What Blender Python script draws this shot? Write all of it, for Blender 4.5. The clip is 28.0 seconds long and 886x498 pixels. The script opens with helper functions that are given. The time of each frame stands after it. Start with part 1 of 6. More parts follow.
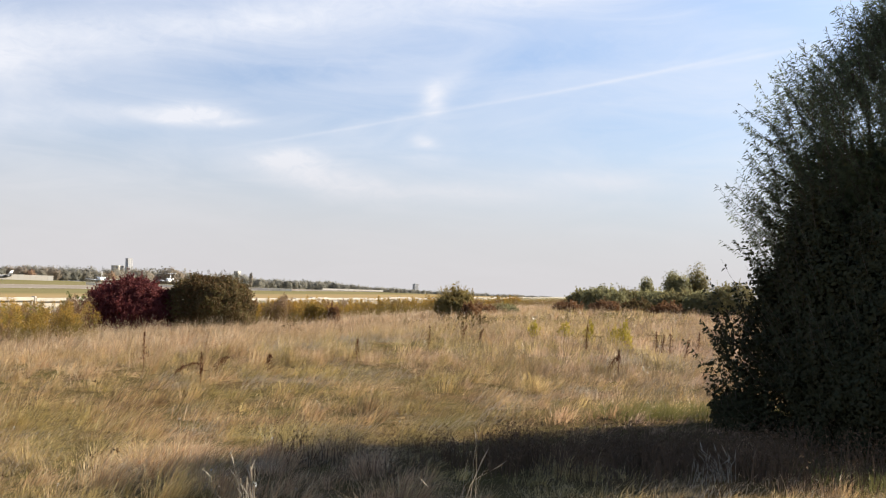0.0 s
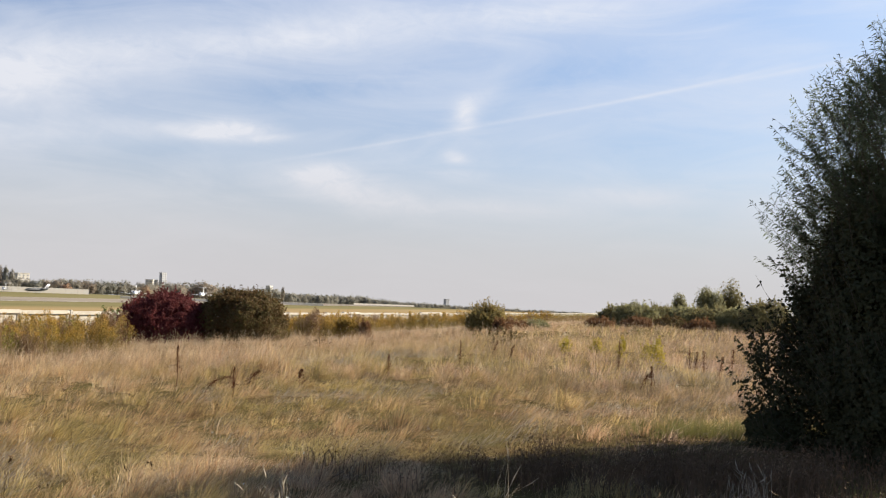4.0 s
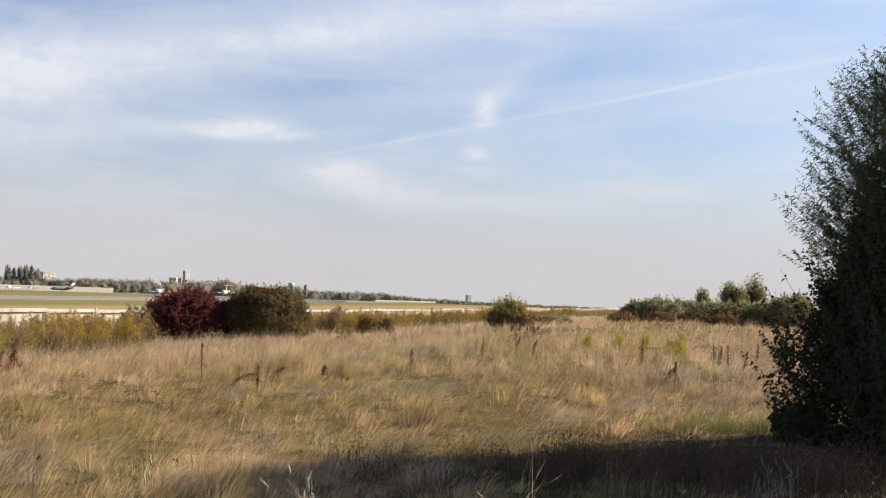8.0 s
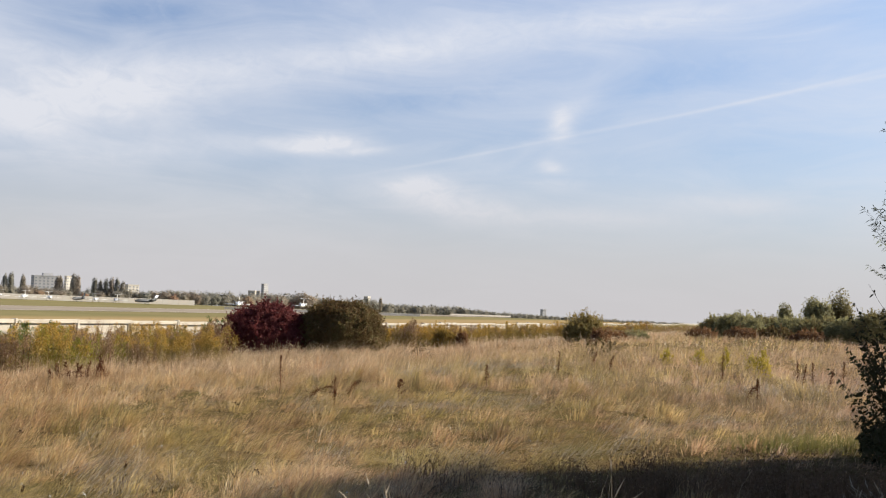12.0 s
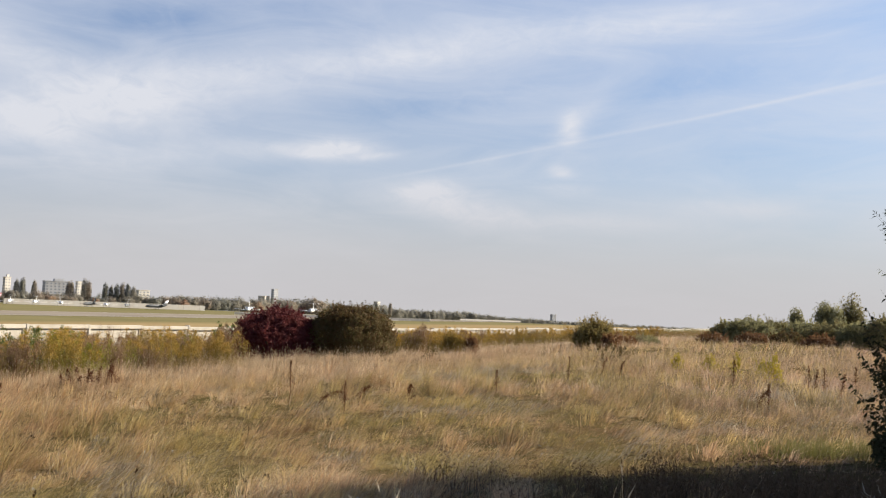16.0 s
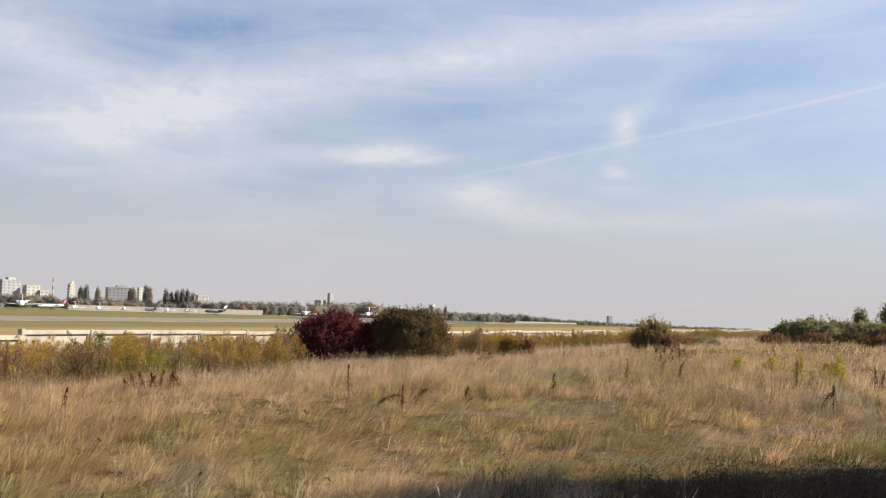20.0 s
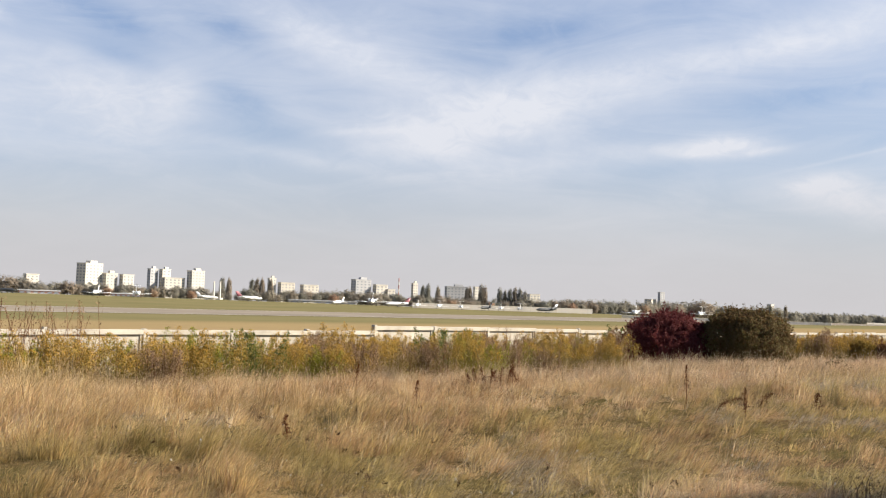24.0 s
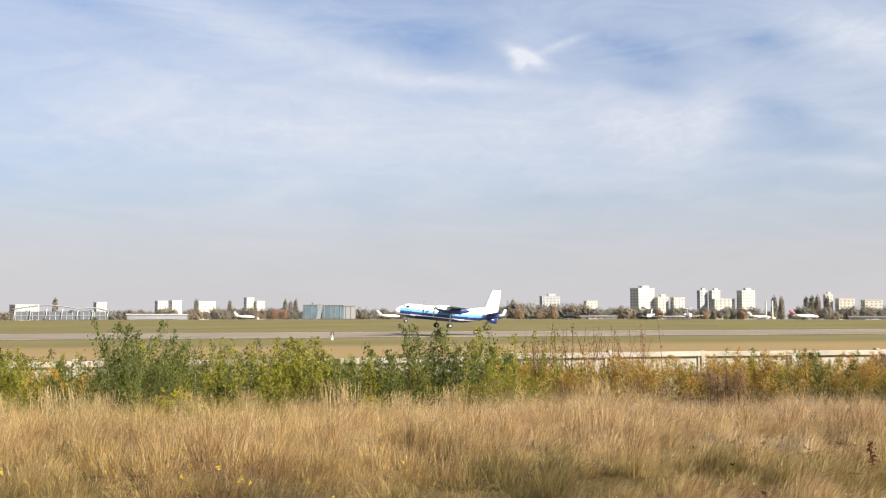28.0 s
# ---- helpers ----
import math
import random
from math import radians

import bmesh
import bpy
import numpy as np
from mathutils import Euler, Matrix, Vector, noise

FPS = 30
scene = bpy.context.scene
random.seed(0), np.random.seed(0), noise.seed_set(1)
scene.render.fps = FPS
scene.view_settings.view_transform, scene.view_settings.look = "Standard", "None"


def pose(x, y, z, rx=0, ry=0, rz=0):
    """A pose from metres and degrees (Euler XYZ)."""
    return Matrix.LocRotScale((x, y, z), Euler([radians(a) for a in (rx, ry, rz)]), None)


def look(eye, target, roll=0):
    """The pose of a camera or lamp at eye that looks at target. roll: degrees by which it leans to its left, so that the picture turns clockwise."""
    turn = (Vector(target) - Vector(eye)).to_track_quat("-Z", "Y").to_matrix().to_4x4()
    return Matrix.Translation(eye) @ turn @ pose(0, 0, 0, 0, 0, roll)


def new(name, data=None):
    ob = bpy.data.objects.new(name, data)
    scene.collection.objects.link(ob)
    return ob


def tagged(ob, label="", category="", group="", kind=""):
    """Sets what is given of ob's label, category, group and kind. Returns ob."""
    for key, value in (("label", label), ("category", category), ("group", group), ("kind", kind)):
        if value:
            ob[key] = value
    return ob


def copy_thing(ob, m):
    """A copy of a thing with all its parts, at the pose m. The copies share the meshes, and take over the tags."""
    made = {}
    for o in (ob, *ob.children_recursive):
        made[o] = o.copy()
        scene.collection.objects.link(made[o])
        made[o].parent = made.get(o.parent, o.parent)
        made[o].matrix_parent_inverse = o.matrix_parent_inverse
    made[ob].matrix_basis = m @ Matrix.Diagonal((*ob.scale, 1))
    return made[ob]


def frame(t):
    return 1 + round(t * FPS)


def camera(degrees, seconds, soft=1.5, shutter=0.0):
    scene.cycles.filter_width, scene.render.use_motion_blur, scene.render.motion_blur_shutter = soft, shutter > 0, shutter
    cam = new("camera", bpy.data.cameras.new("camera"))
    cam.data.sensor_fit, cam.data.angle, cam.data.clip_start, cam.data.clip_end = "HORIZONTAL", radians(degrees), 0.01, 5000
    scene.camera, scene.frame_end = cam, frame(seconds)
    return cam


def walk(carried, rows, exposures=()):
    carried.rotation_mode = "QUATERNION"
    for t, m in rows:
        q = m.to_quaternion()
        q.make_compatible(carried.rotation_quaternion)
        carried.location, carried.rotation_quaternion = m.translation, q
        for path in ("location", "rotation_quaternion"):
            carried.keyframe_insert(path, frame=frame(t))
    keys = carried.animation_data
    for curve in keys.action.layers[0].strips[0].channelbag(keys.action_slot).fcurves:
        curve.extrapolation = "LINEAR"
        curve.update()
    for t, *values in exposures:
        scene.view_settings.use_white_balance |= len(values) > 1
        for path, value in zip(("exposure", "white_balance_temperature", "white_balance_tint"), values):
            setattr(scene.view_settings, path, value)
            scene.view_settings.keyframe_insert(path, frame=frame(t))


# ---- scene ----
cam = camera(49.71, 28.0, soft=1.2)
# seconds, place of the eye, turn about x, y, z in degrees
ROWS = [
    (0.0, -0.000, -0.000, 1.6, 92.17, -2.20, 0.04),
    (0.5, -0.001, -0.000, 1.6, 92.24, -2.11, 0.18),
    (1.0, -0.003, -0.000, 1.6, 92.44, -2.12, 0.51),
    (1.5, -0.004, -0.000, 1.6, 92.70, -2.28, 0.79),
    (2.0, -0.005, -0.000, 1.6, 92.95, -2.30, 1.05),
    (2.5, -0.006, -0.000, 1.6, 93.05, -2.32, 1.14),
    (3.0, -0.007, -0.000, 1.6, 93.05, -2.23, 1.48),
    (3.5, -0.009, -0.000, 1.6, 93.01, -2.31, 1.77),
    (5.5, -0.010, -0.000, 1.6, 93.02, -2.63, 1.95),
    (6.0, -0.009, -0.000, 1.6, 92.97, -2.43, 1.88),
    (6.5, -0.009, -0.000, 1.6, 92.94, -2.28, 1.91),
    (7.0, -0.010, -0.000, 1.6, 92.85, -2.16, 2.08),
    (7.5, -0.012, -0.000, 1.6, 92.83, -2.08, 2.51),
    (8.0, -0.016, -0.000, 1.6, 92.73, -2.09, 3.20),
    (8.5, -0.020, -0.001, 1.6, 92.57, -2.09, 4.15),
    (9.0, -0.024, -0.001, 1.6, 92.42, -2.03, 4.96),
    (9.5, -0.028, -0.001, 1.6, 92.33, -1.97, 5.64),
    (10.0, -0.030, -0.002, 1.6, 92.49, -2.05, 6.07),
    (10.5, -0.033, -0.002, 1.6, 92.72, -2.09, 6.68),
    (11.0, -0.036, -0.002, 1.6, 93.01, -2.21, 7.29),
    (11.5, -0.037, -0.002, 1.6, 93.25, -2.22, 7.60),
    (12.0, -0.037, -0.002, 1.6, 93.39, -2.40, 7.66),
    (12.5, -0.038, -0.003, 1.6, 93.47, -2.44, 7.74),
    (14.5, -0.038, -0.003, 1.6, 93.76, -2.71, 7.88),
    (15.0, -0.038, -0.003, 1.6, 93.79, -2.66, 7.84),
    (15.5, -0.039, -0.003, 1.6, 93.83, -2.43, 7.99),
    (16.0, -0.040, -0.003, 1.6, 93.67, -2.36, 8.24),
    (16.5, -0.042, -0.003, 1.6, 93.58, -2.21, 8.70),
    (17.0, -0.047, -0.004, 1.6, 93.53, -2.02, 9.73),
    (17.5, -0.050, -0.004, 1.6, 93.54, -2.11, 10.25),
    (18.0, -0.052, -0.005, 1.6, 93.48, -2.12, 10.71),
    (18.5, -0.053, -0.005, 1.6, 93.54, -2.06, 10.86),
    (19.0, -0.053, -0.005, 1.6, 93.59, -2.04, 11.00),
    (19.5, -0.054, -0.005, 1.6, 93.67, -1.97, 11.14),
    (20.0, -0.056, -0.006, 1.6, 93.72, -1.88, 11.54),
    (20.5, -0.058, -0.006, 1.6, 93.80, -1.85, 11.96),
    (22.5, -0.104, -0.020, 1.6, 93.44, -1.60, 21.88),
    (23.0, -0.118, -0.026, 1.6, 93.53, -1.99, 25.02),
    (23.5, -0.132, -0.033, 1.6, 93.39, -2.16, 28.09),
    (24.0, -0.145, -0.040, 1.6, 92.96, -2.13, 31.07),
    (24.5, -0.160, -0.050, 1.6, 92.60, -2.14, 34.83),
    (25.0, -0.176, -0.062, 1.6, 92.50, -2.15, 38.89),
    (25.5, -0.188, -0.073, 1.6, 92.42, -2.57, 42.24),
    (26.0, -0.204, -0.088, 1.6, 92.74, -2.21, 46.84),
    (26.5, -0.216, -0.102, 1.6, 92.81, -1.23, 50.56),
    (27.0, -0.229, -0.119, 1.6, 93.18, -0.73, 54.95),
    (27.5, -0.240, -0.135, 1.6, 93.43, -0.26, 58.81),
    (28.0, -0.250, -0.153, 1.6, 93.63, 0.05, 63.14),
]
walk(cam, [(t, pose(x, y, z, rx, ry, rz)) for t, x, y, z, rx, ry, rz in ROWS],
     exposures=((0.0, 1.34), (1.0, 1.27), (2.0, 1.19), (6.0, 1.21), (12.0, 1.14), (18.0, 1.08), (21.0, 1.10), (25.0, 1.21), (28.0, 1.22)))

# ---- light ----
SUN_AZ, SUN_EL = -64.0, 33.0      # bearing (left of the y axis is plus) and height of the sun, degrees


def way(az):
    """Level unit vector at a bearing in degrees, counted from the y axis towards -x."""
    return np.array((-math.sin(radians(az)), math.cos(radians(az))))


world = bpy.data.worlds.new("world")
scene.world = world
world.use_nodes = True


def tree_of(material):
    nt = material.node_tree
    nt.nodes.clear()

    def node(kind, **values):
        n = nt.nodes.new(kind)
        for key, value in values.items():
            if isinstance(value, bpy.types.NodeSocket):
                nt.links.new(value, n.inputs[key.replace("_", " ")])
            else:
                n.inputs[key.replace("_", " ")].default_value = value
        return n

    return nt, node


def maths(nt, op, a, b=0.0, c=0.0, clamp=False):
    n = nt.nodes.new("ShaderNodeMath")
    n.operation, n.use_clamp = op, clamp
    for i, v in enumerate((a, b, c)):
        if isinstance(v, bpy.types.NodeSocket):
            nt.links.new(v, n.inputs[i])
        else:
            n.inputs[i].default_value = v
    return n.outputs[0]


def mixed(nt, fac, a, b, blend="MIX"):
    n = nt.nodes.new("ShaderNodeMix")
    n.data_type, n.blend_type = "RGBA", blend
    for i, v in ((0, fac), (6, a), (7, b)):
        if isinstance(v, bpy.types.NodeSocket):
            nt.links.new(v, n.inputs[i])
        else:
            n.inputs[i].default_value = v if i == 0 else (*v, 1)
    return n.outputs[2]


def ramp(nt, fac, *stops):
    n = nt.nodes.new("ShaderNodeValToRGB")
    while len(n.color_ramp.elements) < len(stops):
        n.color_ramp.elements.new(0.5)
    for e, (p, c) in zip(n.color_ramp.elements, stops):
        e.position = p
        e.color = (c, c, c, 1) if isinstance(c, (int, float)) else (*c, 1)
    nt.links.new(fac, n.inputs[0])
    return n.outputs[0]


def noisy(nt, vector, scale, detail=4.0, rough=0.55, distortion=0.0):
    n = nt.nodes.new("ShaderNodeTexNoise")
    nt.links.new(vector, n.inputs["Vector"])
    n.inputs["Scale"].default_value, n.inputs["Detail"].default_value = scale, detail
    n.inputs["Roughness"].default_value, n.inputs["Distortion"].default_value = rough, distortion
    return n.outputs[0]


def stretched(nt, vector, scale, turn=0.0, place=(0, 0, 0)):
    n = nt.nodes.new("ShaderNodeMapping")
    nt.links.new(vector, n.inputs["Vector"])
    n.inputs["Scale"].default_value = scale
    n.inputs["Rotation"].default_value = (0, 0, radians(turn))
    n.inputs["Location"].default_value = place
    return n.outputs[0]


def make_sky():
    nt, node = tree_of(world)
    sky = nt.nodes.new("ShaderNodeTexSky")
    sky.sky_type, sky.sun_disc = "NISHITA", False
    sky.sun_elevation, sky.sun_rotation = radians(SUN_EL), radians(-SUN_AZ)
    sky.air_density, sky.dust_density, sky.ozone_density = 1.0, 2.2, 1.0
    direction = nt.nodes.new("ShaderNodeTexCoord").outputs["Generated"]
    parts = nt.nodes.new("ShaderNodeSeparateXYZ")
    nt.links.new(direction, parts.inputs[0])
    x, y, z = parts.outputs
    bearing = maths(nt, "MULTIPLY", maths(nt, "ARCTAN2", maths(nt, "MULTIPLY", x, -1.0), y), 57.2958)
    height = maths(nt, "MULTIPLY", maths(nt, "ARCSINE", z), 57.2958)
    dome = nt.nodes.new("ShaderNodeCombineXYZ")
    nt.links.new(bearing, dome.inputs[0])
    nt.links.new(height, dome.inputs[1])
    dome = dome.outputs[0]
    soft = noisy(nt, stretched(nt, dome, (0.05, 0.12, 1), 12, (0.3, 2.7, 0)), 1.0, 4.0, 0.5, 0.9)
    veil = ramp(nt, soft, (0.36, 0.0), (0.64, 1.0))
    fine = noisy(nt, stretched(nt, dome, (0.10, 0.42, 1), 14, (4.4, 7.2, 0)), 1.0, 8.0, 0.6, 1.3)
    wisps = ramp(nt, fine, (0.40, 0.0), (0.75, 1.0))
    mask = maths(nt, "ADD", maths(nt, "MULTIPLY", veil, 0.14), maths(nt, "MULTIPLY", wisps, 0.17))
    mask = maths(nt, "ADD", mask, 0.345)

    shred = noisy(nt, stretched(nt, dome, (0.5, 0.9, 1), 14), 1.0, 6.0, 0.62, 1.4)

    def puff(az, el, wide, high, tilt, strength, sharp=2.0, grain=0.6):
        """A patch of cloud round a bearing and height, in degrees."""
        du, dv = maths(nt, "SUBTRACT", bearing, az), maths(nt, "SUBTRACT", height, el)
        c, s = math.cos(radians(tilt)), math.sin(radians(tilt))
        u = maths(nt, "DIVIDE", maths(nt, "ADD", maths(nt, "MULTIPLY", du, c), maths(nt, "MULTIPLY", dv, s)), wide)
        v = maths(nt, "DIVIDE", maths(nt, "SUBTRACT", maths(nt, "MULTIPLY", dv, c), maths(nt, "MULTIPLY", du, s)), high)
        r = maths(nt, "ADD", maths(nt, "MULTIPLY", u, u), maths(nt, "MULTIPLY", v, v))
        g = maths(nt, "POWER", 2.71828, maths(nt, "MULTIPLY", r, -1.0))
        ragged = maths(nt, "ADD", maths(nt, "MULTIPLY", shred, 2 * grain), 1.0 - grain)
        return maths(nt, "MULTIPLY", maths(nt, "MULTIPLY", g, ragged), strength)

    for values in CLOUDS:
        mask = maths(nt, "ADD", mask, maths(nt, "MULTIPLY", puff(*values), 0.75))
    mask = maths(nt, "MINIMUM", maths(nt, "MAXIMUM", mask, 0.0), 0.95)
    # the cirrus thins out overhead, where the sky is clear
    mask = maths(nt, "MULTIPLY", mask, ramp(nt, z, (0.30, 1.0), (0.6, 0.08)))
    haze = ramp(nt, z, (0.0, 1.0), (0.05, 0.85), (0.14, 0.25), (0.3, 0.0))
    blue = mixed(nt, 1.0, sky.outputs[0], (0.615, 0.925, 1.285), "MULTIPLY")
    colour = mixed(nt, mask, blue, (7.3, 7.5, 8.1))
    colour = mixed(nt, maths(nt, "MULTIPLY", haze, 0.9), colour, (5.65, 5.45, 5.55))
    back = node("ShaderNodeBackground", Color=colour, Strength=0.05)
    out = nt.nodes.new("ShaderNodeOutputWorld")
    nt.links.new(back.outputs[0], out.inputs[0])


# bearing, height, half width, half height, tilt, strength
# the long band of cirrus ahead, and the one that crosses it over the runway
CLOUDS = [
    (11.0, 15.0, 10.0, 1.35, -10, 0.46), (-5.0, 17.0, 7.0, 1.0, -6, 0.36), (25.5, 12.0, 6.0, 1.7, -16, 0.42), (33.0, 9.2, 5.0, 1.5, -12, 0.3), (38.5, 14.7, 5.5, 1.2, 19, 0.36), (30.5, 12.4, 5.0, 1.3, 12, 0.26),
    (37.0, 9.7, 2.8, 0.3, -6, 0.3), (50.5, 10.2, 3.6, 2.2, 25, 0.42), (47.0, 11.4, 1.6, 1.6, 40, 0.25), (76.0, 10.8, 13.0, 3.0, 0, 0.34), (73.5, 15.9, 7.0, 1.0, 14, 0.24), (31.0, 10.0, 7.0, 2.0, -4, 0.25), (57.0, 9.5, 7.0, 2.4, 0, 0.26),
]
# small white puffs
CLOUDS += [
    (15.0, 9.3, 2.3, 0.6, -3, 0.8, 2, 0.9), (17.5, 9.0, 2.0, 0.3, 6, 0.3, 2, 0.9), (12.6, 9.0, 1.3, 0.22, -9, 0.3), (1.0, 11.0, 0.7, 0.85, 8, 0.65, 2, 0.9), (0.1, 12.1, 1.7, 0.7, -25, 0.25, 2, 0.9), (1.5, 8.5, 0.8, 0.35, 12, 0.45, 2, 0.9),
    (1.1, 7.5, 1.6, 0.35, 0, 0.3, 2, 0.9), (9.4, 7.2, 2.0, 0.6, -4, 0.5, 2, 0.9), (7.2, 6.1, 4.0, 0.95, 8, 0.58, 2, 0.8), (-1.0, 5.5, 5.0, 0.6, 0, 0.35), (-9.0, 6.4, 5.0, 0.6, 3, 0.35),
]
CLOUDS += [
    (22.0, 8.6, 5.0, 0.8, -8, 0.22), (30.0, 7.2, 5.0, 0.7, -5, 0.2), (58.1, 14.95, 1.3, 0.4, 22, 0.8, 2, 1.0), (58.5, 14.5, 0.6, 0.45, 30, 0.45, 2, 1.0), (56.2, 15.5, 1.5, 0.22, -18, 0.4, 2, 0.9), (62.5, 13.5, 6.0, 0.5, 5, 0.3), (40.0, 8.0, 5.0, 0.4, 8, 0.2),
]
# gaps of blue between them
CLOUDS += [
    (25.5, 15.8, 4.2, 1.0, -8, -0.29), (9.0, 12.2, 6.0, 0.9, -9, -0.24), (-6.0, 13.6, 7.0, 1.3, -9, -0.21), (43.3, 10.8, 2.6, 0.9, 22, -0.30), (51.0, 14.9, 3.2, 0.9, 15, -0.32), (64.5, 15.9, 4.5, 1.0, 5, -0.27), (50.5, 13.0, 2.4, 0.6, 12, -0.29),
    (44.2, 15.0, 2.0, 0.9, 15, -0.29), (-8.0, 9.3, 6.0, 0.7, -6, -0.13), (18.5, 17.2, 3.0, 0.5, -5, -0.16), (57.0, 6.6, 4.0, 0.4, 0, -0.10), (5.5, 9.6, 2.6, 0.5, -8, -0.14), (85.0, 17.0, 5.0, 0.7, 10, -0.20), (41.5, 9.3, 3.6, 0.5, -4, -0.20),
]
# the trail behind an aircraft, straight across the sky: bearing, height, half width, half height, tilt, strength
CLOUDS += [(-18.0, 13.6, 5.0, 0.14, -8.5, 0.2, 2, 0.3), (-9.0, 12.2, 8.0, 0.11, -11.0, 0.27, 2, 0.3), (6.0, 9.1, 5.5, 0.10, -12.5, 0.2, 2, 0.3)]
make_sky()

sun_data = bpy.data.lights.new("sun", "SUN")
sun_data.energy, sun_data.angle, sun_data.color = 5.0, radians(0.55), (1.0, 0.9, 0.74)
sun = new("sun", sun_data)
sx, sy = way(SUN_AZ) * math.cos(radians(SUN_EL))
sun.matrix_world = look((0, 0, 60), (-sx, -sy, 60 - math.sin(radians(SUN_EL))))

# ---- materials ----


def surface(name, colour, rough=0.8, vary=0.25, scale=3.0, fine=40.0, bump=0.0, metal=0.0, through_light=0.0, island=0.0, hue=None, each=0.0):
    """A node material: a base colour broken by two sizes of noise, and by piece where islands or objects differ."""
    m = bpy.data.materials.new(name)
    m.use_nodes = True
    nt, node = tree_of(m)
    place = nt.nodes.new("ShaderNodeTexCoord").outputs["Object"]
    big, small = noisy(nt, place, scale, 3.0), noisy(nt, place, fine, 3.0)
    dark = tuple(c * (1 - vary) for c in colour)
    light = tuple(min(1.0, c * (1 + vary)) for c in colour)
    c = mixed(nt, ramp(nt, big, (0.3, 0.0), (0.7, 1.0)), dark, light)
    c = mixed(nt, 0.5 * vary, c, mixed(nt, small, dark, light), "MIX")
    if island or each:
        if island:
            pick = nt.nodes.new("ShaderNodeNewGeometry").outputs["Random Per Island"]
        else:
            pick = nt.nodes.new("ShaderNodeObjectInfo").outputs["Random"]
        other = hue or tuple(v * 0.5 for v in colour)
        c = mixed(nt, maths(nt, "MULTIPLY", pick, island or each), c, other)
    b = node("ShaderNodeBsdfPrincipled", Base_Color=c, Roughness=rough, Metallic=metal)
    if rough >= 1.0:
        b.inputs["Specular IOR Level"].default_value = 0.02
    if bump:
        n = node("ShaderNodeBump", Strength=bump, Distance=0.02, Height=small)
        nt.links.new(n.outputs[0], b.inputs["Normal"])
    end = b.outputs[0]
    if through_light:
        b.inputs["Specular IOR Level"].default_value = 0.12
        t = node("ShaderNodeBsdfTranslucent", Color=c)
        mix = node("ShaderNodeMixShader", Fac=through_light)
        nt.links.new(end, mix.inputs[1])
        nt.links.new(t.outputs[0], mix.inputs[2])
        end = mix.outputs[0]
    out = nt.nodes.new("ShaderNodeOutputMaterial")
    nt.links.new(end, out.inputs[0])
    return m


